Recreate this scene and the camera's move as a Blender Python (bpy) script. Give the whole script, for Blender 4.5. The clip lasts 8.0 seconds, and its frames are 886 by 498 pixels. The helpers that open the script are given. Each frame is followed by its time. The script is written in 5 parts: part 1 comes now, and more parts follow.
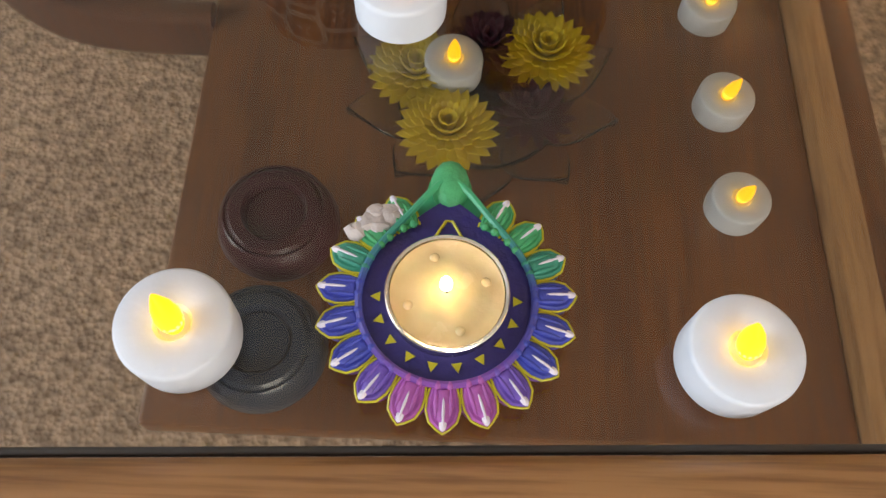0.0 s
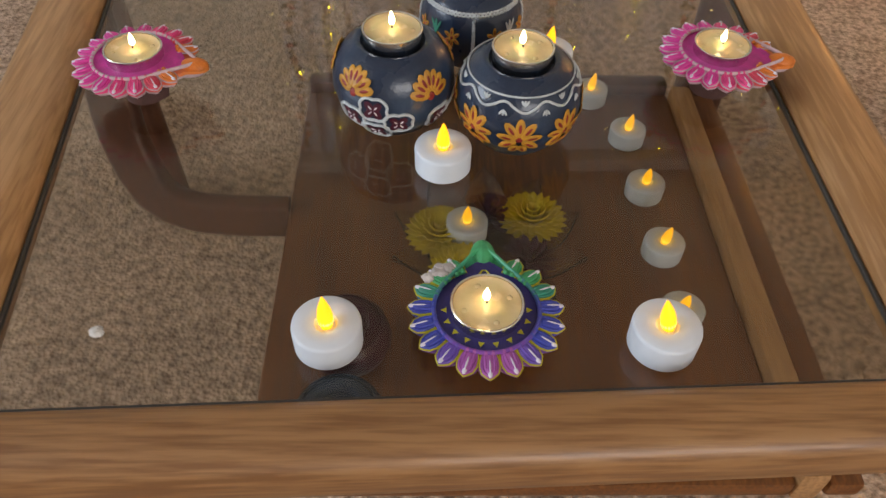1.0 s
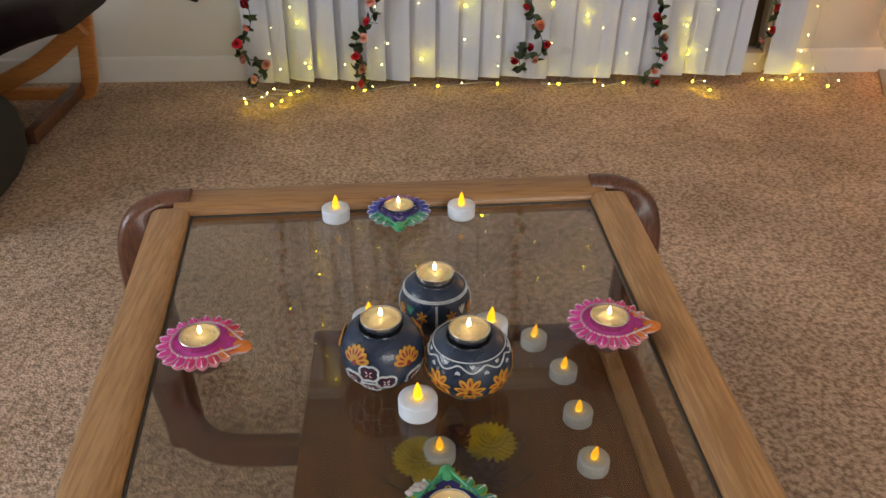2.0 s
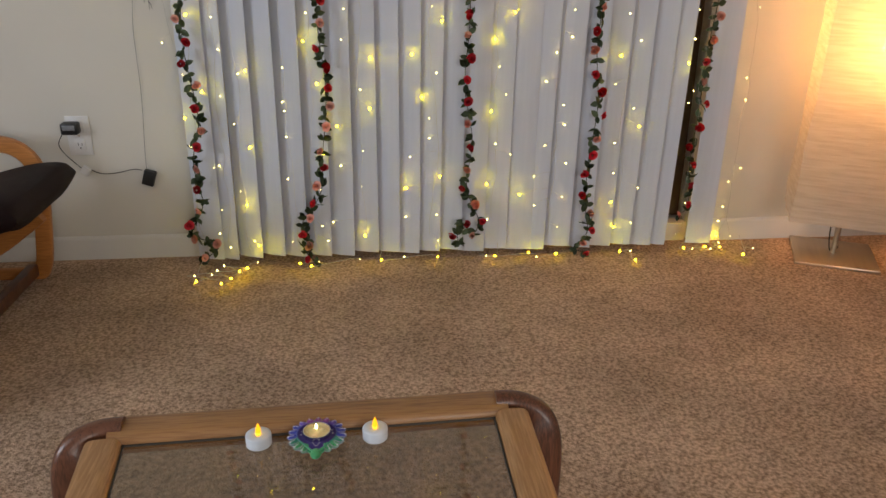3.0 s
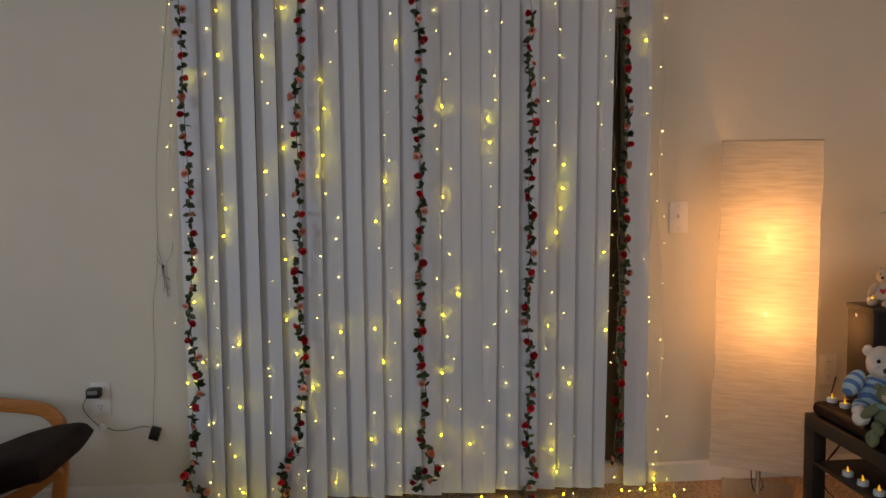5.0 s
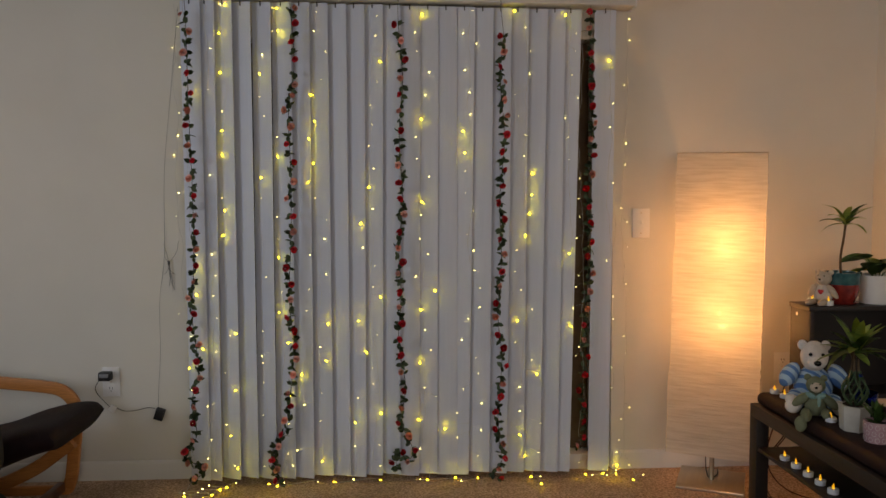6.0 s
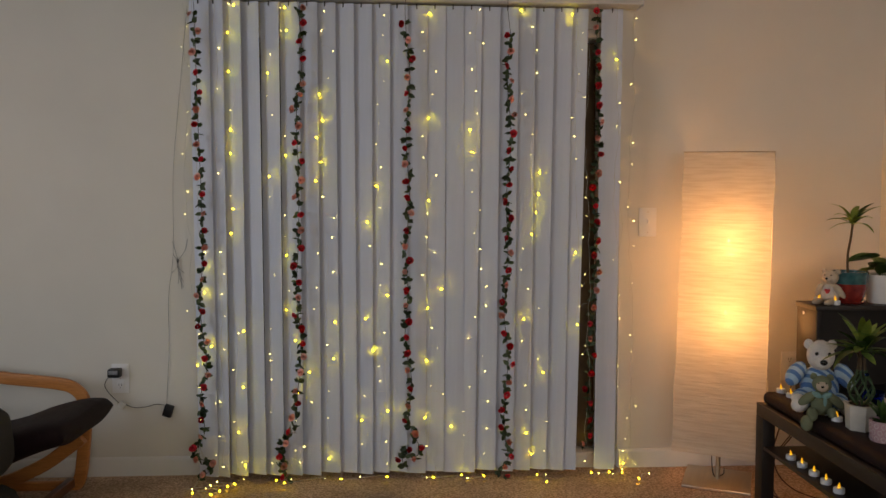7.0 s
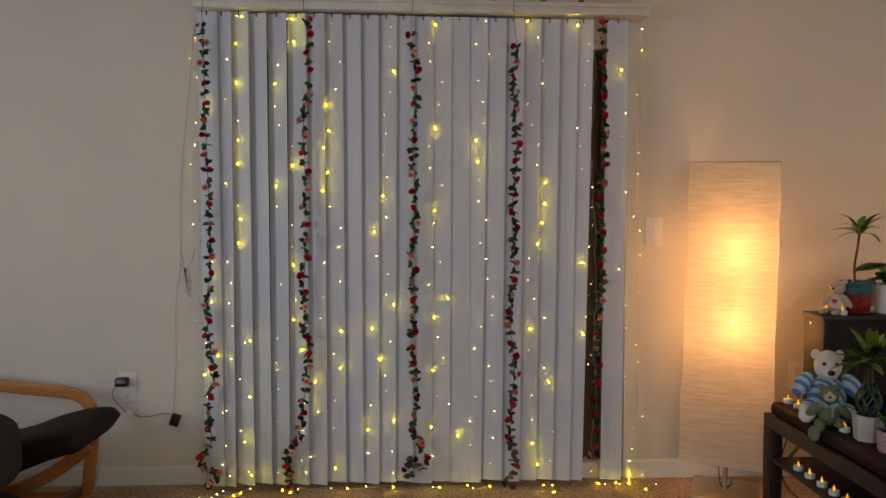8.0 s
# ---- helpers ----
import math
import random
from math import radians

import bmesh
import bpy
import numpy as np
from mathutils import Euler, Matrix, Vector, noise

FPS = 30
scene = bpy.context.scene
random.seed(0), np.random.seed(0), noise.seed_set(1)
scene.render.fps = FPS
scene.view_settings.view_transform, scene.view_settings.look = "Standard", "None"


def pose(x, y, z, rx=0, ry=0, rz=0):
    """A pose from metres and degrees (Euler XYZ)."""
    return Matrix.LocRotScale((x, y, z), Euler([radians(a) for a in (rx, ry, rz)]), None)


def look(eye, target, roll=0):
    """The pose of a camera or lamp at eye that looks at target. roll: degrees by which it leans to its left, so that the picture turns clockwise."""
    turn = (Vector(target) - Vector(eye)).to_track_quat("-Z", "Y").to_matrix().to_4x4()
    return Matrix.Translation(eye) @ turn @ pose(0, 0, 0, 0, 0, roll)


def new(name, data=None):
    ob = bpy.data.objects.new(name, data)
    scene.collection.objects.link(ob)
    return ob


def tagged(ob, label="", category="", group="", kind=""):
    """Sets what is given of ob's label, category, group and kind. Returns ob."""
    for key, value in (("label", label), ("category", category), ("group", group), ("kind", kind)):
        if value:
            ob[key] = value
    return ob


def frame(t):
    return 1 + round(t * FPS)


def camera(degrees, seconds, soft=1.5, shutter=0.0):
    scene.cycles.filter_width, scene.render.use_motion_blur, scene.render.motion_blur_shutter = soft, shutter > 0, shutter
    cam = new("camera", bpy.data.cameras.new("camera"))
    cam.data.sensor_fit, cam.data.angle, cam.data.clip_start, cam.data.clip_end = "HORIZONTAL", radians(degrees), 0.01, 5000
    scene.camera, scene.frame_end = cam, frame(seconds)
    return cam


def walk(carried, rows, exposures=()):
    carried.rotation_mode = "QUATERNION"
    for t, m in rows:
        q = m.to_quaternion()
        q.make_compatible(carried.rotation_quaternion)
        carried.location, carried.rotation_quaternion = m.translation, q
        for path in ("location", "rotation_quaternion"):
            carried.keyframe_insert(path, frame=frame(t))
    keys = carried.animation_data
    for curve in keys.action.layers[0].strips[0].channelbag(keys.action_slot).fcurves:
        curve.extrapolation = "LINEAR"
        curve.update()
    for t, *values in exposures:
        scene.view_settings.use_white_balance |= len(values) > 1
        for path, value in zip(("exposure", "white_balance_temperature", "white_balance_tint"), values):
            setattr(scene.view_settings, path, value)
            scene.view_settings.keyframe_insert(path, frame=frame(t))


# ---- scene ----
cam = camera(59.9, 8.0)
PATH = [
    (0, (0.182, 0.325, 0.616), (0.209, 1.142, -1.209), 4.1),
    (0.5, (0.182, 0.299, 0.645), (0.193, 1.278, -1.099), 3.0),
    (1, (0.156, 0.166, 0.706), (0.199, 1.51, -0.775), 1.6),
    (1.5, (0.147, 0.075, 0.783), (0.227, 1.639, -0.461), 1.1),
    (1.7, (0.15, 0.048, 0.812), (0.233, 1.676, -0.346), 0.5),
    (2.8, (0.207, -0.011, 1.013), (0.379, 1.801, 0.184), 0.7),
    (3, (0.228, -0.019, 1.035), (0.424, 1.823, 0.280), 0.5),
    (3.5, (0.312, -0.002, 1.183), (0.495, 1.902, 0.599), 0.4),
    (4, (0.420, -0.034, 1.227), (0.567, 1.920, 0.823), -0.2),
    (4.5, (0.451, -0.194, 1.258), (0.590, 1.782, 0.982), -0.6),
    (5, (0.439, -0.501, 1.232), (0.584, 1.487, 1.069), -0.9),
    (5.2, (0.517, -0.603, 1.219), (0.654, 1.387, 1.087), -0.9),
    (6.5, (0.601, -0.819, 1.208), (0.676, 1.175, 1.073), -0.2),
    (7, (0.603, -0.814, 1.206), (0.672, 1.18, 1.071), -0.3),
    (7.5, (0.601, -0.827, 1.205), (0.657, 1.168, 1.082), -0.3),
    (8, (0.601, -0.822, 1.207), (0.655, 1.174, 1.097), -0.3),
]
EXPOSURES = [(0, 1.45), (1.0, 0.95), (1.5, 0.93), (1.7, 0.9), (2.8, 0.72), (3.5, 0.30), (4.5, -0.20), (6.5, -0.04), (8, 0.0)]
walk(cam, [(t, look(eye, target, roll)) for t, eye, target, roll in PATH], EXPOSURES)

# ---- light ----
FLOOR = -0.015
world = bpy.data.worlds.new("dusk")
scene.world = world
world.use_nodes = True
wn = world.node_tree
sky = wn.nodes.new("ShaderNodeTexSky")
sky.sky_type = "NISHITA"
sky.sun_disc = False
sky.sun_elevation = radians(4)
sky.sun_rotation = radians(200)
wn.links.new(sky.outputs[0], wn.nodes["Background"].inputs[0])
wn.nodes["Background"].inputs[1].default_value = 0.06


def area_lamp(name, eye, target, sx, sy, watts, colour):
    data = bpy.data.lights.new(name, "AREA")
    data.shape, data.size, data.size_y = "RECTANGLE", sx, sy
    data.energy, data.color = watts, colour
    ob = new(name, data)
    ob.matrix_world = look(eye, target)
    return ob


def bulb_lamp(name, at, watts, colour, radius):
    data = bpy.data.lights.new(name, "POINT")
    data.energy, data.color, data.shadow_soft_size = watts, colour, radius
    ob = new(name, data)
    ob.location = at
    return ob


# daylight from an assumed side window; an unseen rear fill brightens the right side
area_lamp("window_light_side", (-2.72, 0.1, 1.40), (0.5, 0.6, 1.0), 1.5, 1.0, 25, (0.80, 0.88, 1.0))
area_lamp("fill_light_rear", (1.3, -2.62, 1.42), (1.1, 1.0, 0.7), 2.0, 1.0, 23, (0.98, 0.93, 0.90))
bulb_lamp("lamp_bulb_light", (1.915, 2.360, 1.014), 4.9, (1.0, 0.43, 0.12), 0.035)
bulb_lamp("lamp_bulb_light", (1.909, 2.360, 0.711), 4.9, (1.0, 0.43, 0.12), 0.035)


# ---- materials ----
def nodes_of(name):
    m = bpy.data.materials.new(name)
    m.use_nodes = True
    return m, m.node_tree.nodes, m.node_tree.links, m.node_tree.nodes["Principled BSDF"]


def surf(name, a, b=None, scale=20.0, rough=0.6, bump=0.1, bscale=200.0, stretch=(1, 1, 1), metal=0.0, spread=0.0, coat=0.0, rough_var=0.1, big=2.0, edge=0.14):
    """Two colours mixed by noise at two scales, with fine relief. spread: how far single objects differ in brightness."""
    m, n, l, p = nodes_of(name)
    b = b or tuple(c * 0.8 for c in a)
    tc = n.new("ShaderNodeTexCoord")
    mp = n.new("ShaderNodeMapping")
    mp.inputs["Scale"].default_value = stretch
    l.new(tc.outputs["Object"], mp.inputs[0])
    n1 = n.new("ShaderNodeTexNoise")
    n1.inputs["Scale"].default_value, n1.inputs["Detail"].default_value = scale, 5
    n2 = n.new("ShaderNodeTexNoise")
    n2.inputs["Scale"].default_value, n2.inputs["Detail"].default_value = big, 3
    for q in (n1, n2):
        l.new(mp.outputs[0], q.inputs["Vector"])
    add = n.new("ShaderNodeMath")
    add.operation = "MULTIPLY_ADD"
    l.new(n1.outputs[0], add.inputs[0])
    add.inputs[1].default_value = 0.6
    half = n.new("ShaderNodeMath")
    half.operation = "MULTIPLY"
    l.new(n2.outputs[0], half.inputs[0])
    half.inputs[1].default_value = 0.4
    l.new(half.outputs[0], add.inputs[2])
    ramp = n.new("ShaderNodeValToRGB")
    ramp.color_ramp.elements[0].position, ramp.color_ramp.elements[1].position = 0.5 - edge, 0.5 + edge
    ramp.color_ramp.elements[0].color, ramp.color_ramp.elements[1].color = (*b, 1), (*a, 1)
    l.new(add.outputs[0], ramp.inputs[0])
    out = ramp.outputs[0]
    if spread:
        info = n.new("ShaderNodeObjectInfo")
        mr = n.new("ShaderNodeMapRange")
        mr.inputs["To Min"].default_value, mr.inputs["To Max"].default_value = 1 - spread, 1 + spread
        l.new(info.outputs["Random"], mr.inputs[0])
        hsv = n.new("ShaderNodeHueSaturation")
        l.new(mr.outputs[0], hsv.inputs["Value"])
        l.new(out, hsv.inputs["Color"])
        out = hsv.outputs[0]
    l.new(out, p.inputs["Base Color"])
    rr = n.new("ShaderNodeMapRange")
    rr.inputs["To Min"].default_value, rr.inputs["To Max"].default_value = max(0.02, rough - rough_var), min(1, rough + rough_var)
    l.new(n1.outputs[0], rr.inputs[0])
    l.new(rr.outputs[0], p.inputs["Roughness"])
    p.inputs["Metallic"].default_value = metal
    p.inputs["Coat Weight"].default_value = coat
    if bump:
        n3 = n.new("ShaderNodeTexNoise")
        n3.inputs["Scale"].default_value, n3.inputs["Detail"].default_value = bscale, 3
        l.new(mp.outputs[0], n3.inputs["Vector"])
        bp = n.new("ShaderNodeBump")
        bp.inputs["Strength"].default_value, bp.inputs["Distance"].default_value = bump, 0.002
        l.new(n3.outputs[0], bp.inputs["Height"])
        l.new(bp.outputs[0], p.inputs["Normal"])
    return m


def glow(name, colour, strength):
    m, n, l, p = nodes_of(name)
    p.inputs["Base Color"].default_value = (*colour, 1)
    p.inputs["Emission Color"].default_value = (*colour, 1)
    p.inputs["Emission Strength"].default_value = strength
    return m


def clear(name, colour=(1, 1, 1), rough=0.0, ior=1.45):
    m, n, l, p = nodes_of(name)
    p.inputs["Base Color"].default_value = (*colour, 1)
    p.inputs["Transmission Weight"].default_value = 1
    p.inputs["Roughness"].default_value = rough
    p.inputs["IOR"].default_value = ior
    return m


def grade(name, stops, axis="Y", span=0.045):
    """A painted gradient along a part's own axis."""
    m, n, l, p = nodes_of(name)
    tc, sep, mr, ramp, nz = (n.new("ShaderNode" + k) for k in ("TexCoord", "SeparateXYZ", "MapRange", "ValToRGB", "TexNoise"))
    l.new(tc.outputs["Object"], sep.inputs[0])
    nz.inputs["Scale"].default_value = 140
    l.new(tc.outputs["Object"], nz.inputs["Vector"])
    jit = n.new("ShaderNodeMath")
    jit.operation = "MULTIPLY_ADD"
    jit.inputs[1].default_value = 0.012
    l.new(nz.outputs[0], jit.inputs[0]); l.new(sep.outputs[axis], jit.inputs[2])
    mr.inputs["From Min"].default_value, mr.inputs["From Max"].default_value = -span, span
    l.new(jit.outputs[0], mr.inputs[0]); l.new(mr.outputs[0], ramp.inputs[0])
    ramp.color_ramp.elements[0].color = (*stops[0], 1)
    ramp.color_ramp.elements[1].color = (*stops[-1], 1)
    for i, c in enumerate(stops[1:-1]):
        ramp.color_ramp.elements.new((i + 1) / (len(stops) - 1)).color = (*c, 1)
    l.new(ramp.outputs[0], p.inputs["Base Color"])
    p.inputs["Roughness"].default_value = 0.42
    bp = n.new("ShaderNodeBump")
    bp.inputs["Strength"].default_value, bp.inputs["Distance"].default_value = 0.4, 0.001
    l.new(nz.outputs[0], bp.inputs["Height"]); l.new(bp.outputs[0], p.inputs["Normal"])
    return m


def wood(name, a, b, axis="y", rough=0.42, scale=9.0):
    st = {"x": (0.06, 1, 1), "y": (1, 0.06, 1), "z": (1, 1, 0.06)}[axis]
    return surf(name, a, b, scale * 38, rough, 0.06, 300, tuple(s * 1.0 for s in st), spread=0.08, big=14, coat=0.15, edge=0.075)


M = {}
M["oak_y"] = wood("oak_along", (0.49, 0.275, 0.120), (0.345, 0.175, 0.068), "y")
# darker oak: the front rail's shaded face put into colour, the back rail's brown
M["oak_x"] = wood("oak_across", (0.37, 0.190, 0.074), (0.23, 0.105, 0.038), "x")
M["walnut"] = wood("dark_bentwood", (0.16, 0.062, 0.032), (0.075, 0.027, 0.015), "z", 0.35)
M["shelfwood"] = wood("shelf_wood", (0.24, 0.088, 0.020), (0.14, 0.048, 0.012), "y", 0.4)
for q in M["shelfwood"].node_tree.nodes:
    if q.type == "BUMP":
        q.inputs["Strength"].default_value = 0.0
M["birch"] = wood("birch_veneer", (0.56, 0.23, 0.06), (0.42, 0.16, 0.04), "x", 0.4)
M["wall"] = surf("wall_paint", (0.72, 0.70, 0.64), (0.67, 0.65, 0.59), 3, 0.75, 0.12, 260, big=0.8)
M["ceiling"] = surf("ceiling_paint", (0.76, 0.75, 0.72), (0.70, 0.69, 0.66), 40, 0.9, 0.5, 120)
M["trim"] = surf("trim_paint", (0.76, 0.75, 0.72), (0.70, 0.69, 0.66), 6, 0.45, 0.05, 120)
# white vinyl; its bluish tone puts the dusk light into the colour
M["slat"] = surf("vinyl_slat", (0.615, 0.655, 0.755), (0.575, 0.615, 0.715), 60, 0.5, 0.12, 700, (1, 1, 0.05), spread=0.03)
M["rail"] = surf("headrail_white", (0.74, 0.73, 0.70), None, 8, 0.4, 0.05)
M["plastic"] = surf("white_plastic", (0.78, 0.78, 0.78), (0.74, 0.74, 0.74), 30, 0.35, 0.04, 300)
M["tealight"] = surf("tealight_shell", (0.72, 0.77, 0.84), (0.68, 0.73, 0.80), 90, 0.4, 0.04, 500)
M["black"] = surf("black_plastic", (0.015, 0.015, 0.017), (0.01, 0.01, 0.011), 40, 0.45, 0.05)
M["gasket"] = surf("grey_brown_gasket", (0.05, 0.044, 0.038), None, 40, 0.5, 0.05)
M["ebony"] = surf("black_brown_board", (0.016, 0.011, 0.010), (0.009, 0.007, 0.006), 30, 0.5, 0.1, 300, (1, 0.1, 1))
M["leather"] = surf("dark_brown_leather", (0.018, 0.009, 0.010), (0.011, 0.0055, 0.006), 25, 0.6, 0.35, 350)
M["leather"].node_tree.nodes["Principled BSDF"].inputs["Specular IOR Level"].default_value = 0.14
M["sofa"] = surf("grey_brown_cloth", (0.030, 0.028, 0.024), (0.018, 0.017, 0.015), 160, 0.9, 0.5, 700)
M["steel"] = surf("brushed_steel", (0.62, 0.55, 0.44), (0.52, 0.45, 0.36), 60, 0.36, 0.05, 400, (1, 0.1, 1), metal=1.0)
M["silver"] = surf("foil_cup", (0.80, 0.78, 0.74), (0.72, 0.70, 0.66), 60, 0.22, 0.1, 300, metal=1.0)
M["wax"] = surf("warm_wax", (0.88, 0.60, 0.32), (0.78, 0.50, 0.24), 80, 0.25, 0.1, 250)
M["wax"].node_tree.nodes["Principled BSDF"].inputs["Subsurface Weight"].default_value = 0.3
M["wire"] = surf("clear_wire", (0.55, 0.54, 0.48), (0.45, 0.44, 0.38), 30, 0.3, 0)
M["darkwire"] = surf("dark_wire", (0.05, 0.05, 0.045), None, 30, 0.5, 0)
M["cablered"] = surf("maroon_cable", (0.06, 0.012, 0.010), None, 30, 0.5, 0)
M["led"] = glow("fairy_led", (1.0, 0.78, 0.22), 11)
M["led_near"] = glow("fairy_led_bright", (1.0, 0.76, 0.006), 52)
M["ledflame"] = glow("led_flame", (1.0, 0.44, 0.005), 0.8)
M["flame"] = glow("candle_flame", (1.0, 0.72, 0.36), 9)
M["glass"] = clear("table_glass", (0.61, 0.585, 0.50), 0.02, 1.5)
M["clear"] = clear("clear_plastic", (0.96, 0.97, 0.98), 0.12, 1.49)
M["blueglass"] = clear("blue_glass", (0.05, 0.12, 0.7), 0.05, 1.45)
M["night"] = clear("door_glass", (0.35, 0.33, 0.30), 0.0, 1.45)
M["doorframe"] = surf("brown_door_frame", (0.16, 0.105, 0.05), (0.11, 0.07, 0.034), 10, 0.45, 0.05)
M["dusk"] = surf("dusk_distance", (0.04, 0.032, 0.024), None, 10, 0.9, 0)

m, n, l, p = nodes_of("paper_shade")
tc = n.new("ShaderNodeTexCoord")
mp = n.new("ShaderNodeMapping")
mp.inputs["Scale"].default_value = (9, 9, 110)
wv = n.new("ShaderNodeTexNoise")
wv.inputs["Scale"].default_value, wv.inputs["Detail"].default_value = 1.0, 6
l.new(tc.outputs["Object"], mp.inputs[0]); l.new(mp.outputs[0], wv.inputs["Vector"])
bp = n.new("ShaderNodeBump")
bp.inputs["Strength"].default_value, bp.inputs["Distance"].default_value = 0.55, 0.006
l.new(wv.outputs[0], bp.inputs["Height"])
ramp = n.new("ShaderNodeValToRGB")
ramp.color_ramp.elements[0].color, ramp.color_ramp.elements[1].color = (0.72, 0.67, 0.58, 1), (0.84, 0.80, 0.72, 1)
ramp.color_ramp.elements[0].position, ramp.color_ramp.elements[1].position = 0.35, 0.62
l.new(wv.outputs[0], ramp.inputs[0])
df, tl, mx = n.new("ShaderNodeBsdfDiffuse"), n.new("ShaderNodeBsdfTranslucent"), n.new("ShaderNodeMixShader")
for q in (df, tl):
    l.new(ramp.outputs[0], q.inputs["Color"]); l.new(bp.outputs[0], q.inputs["Normal"])
mx.inputs[0].default_value = 0.5
l.new(df.outputs[0], mx.inputs[1]); l.new(tl.outputs[0], mx.inputs[2])
thin, pass_on = n.new("ShaderNodeBsdfTransparent"), n.new("ShaderNodeMixShader")
pass_on.inputs[0].default_value = 0.30
l.new(mx.outputs[0], pass_on.inputs[1]); l.new(thin.outputs[0], pass_on.inputs[2])
l.new(pass_on.outputs[0], n["Material Output"].inputs["Surface"])
M["paper"] = m

# carpet: speckled loop pile
m, n, l, p = nodes_of("carpet_pile")
tc = n.new("ShaderNodeTexCoord")
vo = n.new("ShaderNodeTexNoise"); vo.inputs["Scale"].default_value, vo.inputs["Detail"].default_value = 115, 5
n2 = n.new("ShaderNodeTexNoise"); n2.inputs["Scale"].default_value, n2.inputs["Detail"].default_value = 3.4, 5
n3 = n.new("ShaderNodeTexVoronoi"); n3.inputs["Scale"].default_value = 210
for q in (vo, n2, n3):
    l.new(tc.outputs["Object"], q.inputs["Vector"])
ramp = n.new("ShaderNodeValToRGB")
ramp.color_ramp.elements[0].position, ramp.color_ramp.elements[1].position = 0.36, 0.62
ramp.color_ramp.elements[0].color, ramp.color_ramp.elements[1].color = (0.285, 0.195, 0.135, 1), (0.62, 0.450, 0.330, 1)
l.new(vo.outputs[0], ramp.inputs[0])
hs = n.new("ShaderNodeHueSaturation")
mr = n.new("ShaderNodeMapRange"); mr.inputs["From Min"].default_value, mr.inputs["From Max"].default_value = 0.3, 0.7
mr.inputs["To Min"].default_value, mr.inputs["To Max"].default_value = 0.80, 1.20
l.new(n2.outputs[0], mr.inputs[0]); l.new(mr.outputs[0], hs.inputs["Value"]); l.new(ramp.outputs[0], hs.inputs["Color"])
l.new(hs.outputs[0], p.inputs["Base Color"])
p.inputs["Roughness"].default_value = 0.95
p.inputs["Specular IOR Level"].default_value = 0.1
bp = n.new("ShaderNodeBump"); bp.inputs["Strength"].default_value, bp.inputs["Distance"].default_value = 0.5, 0.006
l.new(n3.outputs[0], bp.inputs["Height"]); l.new(bp.outputs[0], p.inputs["Normal"])
M["carpet"] = m


# ---- mesh helpers ----
def finish(bm, smooth=True, angle=40):
    bmesh.ops.recalc_face_normals(bm, faces=bm.faces[:])
    for f in bm.faces:
        f.smooth = smooth
    if smooth:
        for e in bm.edges:
            if len(e.link_faces) == 2 and e.calc_face_angle(0) > radians(angle):
                e.smooth = False
    me = bpy.data.meshes.new("mesh")
    bm.to_mesh(me)
    bm.free()
    return me


def part(name, bm, material, parent=None, label="", m=None):
    me = finish(bm) if isinstance(bm, bmesh.types.BMesh) else bm
    if material is not None and not me.materials:
        me.materials.append(material)
    me.name = name
    ob = new(name, me)
    ob.parent = parent
    if m is not None:
        ob.matrix_basis = m
    if label:
        ob["label"] = label
    return ob


def thing(name, at, label, category, group="", rz=0.0):
    ob = new(name)
    ob.empty_display_size = 0.02
    ob.matrix_basis = pose(*at, 0, 0, rz)
    return tagged(ob, label, category, group)


def solid(name, bm, material, label, category, at=(0, 0, 0), rz=0.0, group="", kind=""):
    ob = part(name, bm, material)
    ob.matrix_basis = pose(*at, 0, 0, rz)
    return tagged(ob, label, category, group, kind)


def box(x0, x1, y0, y1, z0, z1, bevel=0.0, seg=2, bm=None):
    own = bmesh.new()
    bmesh.ops.create_cube(own, size=1.0)
    for v in own.verts:
        v.co = Vector(((x0 + x1) / 2 + v.co.x * (x1 - x0), (y0 + y1) / 2 + v.co.y * (y1 - y0), (z0 + z1) / 2 + v.co.z * (z1 - z0)))
    if bevel:
        bmesh.ops.bevel(own, geom=own.edges[:], offset=bevel, segments=seg, profile=0.5, affect="EDGES")
    return join(bm, own)


def join(bm, own, m=None):
    if m is not None:
        bmesh.ops.transform(own, matrix=m, verts=own.verts[:])
    if bm is None:
        return own
    me = bpy.data.meshes.new("tmp")
    own.to_mesh(me)
    own.free()
    bm.from_mesh(me)
    bpy.data.meshes.remove(me)
    return bm


def lathe(profile, n=32, bm=None, m=None):
    """A body of revolution about z from (radius, height) pairs."""
    own = bmesh.new()
    rings = []
    for r, z in profile:
        if r < 1e-6:
            rings.append([own.verts.new((0, 0, z))])
        else:
            rings.append([own.verts.new((r * math.cos(2 * math.pi * i / n), r * math.sin(2 * math.pi * i / n), z)) for i in range(n)])
    for a, b in zip(rings, rings[1:]):
        for i in range(n):
            j = (i + 1) % n
            if len(a) == 1 and len(b) == 1:
                continue
            if len(a) == 1:
                own.faces.new((a[0], b[j], b[i]))
            elif len(b) == 1:
                own.faces.new((a[i], a[j], b[0]))
            else:
                own.faces.new((a[i], a[j], b[j], b[i]))
    return join(bm, own, m)


def ball(rx, ry, rz, at=(0, 0, 0), m=None, bm=None, u=14, v=9):
    own = bmesh.new()
    bmesh.ops.create_uvsphere(own, u_segments=u, v_segments=v, radius=1.0)
    bmesh.ops.transform(own, matrix=Matrix.Translation(at) @ (m or Matrix()) @ Matrix.Diagonal((rx, ry, rz, 1)), verts=own.verts[:])
    return join(bm, own)


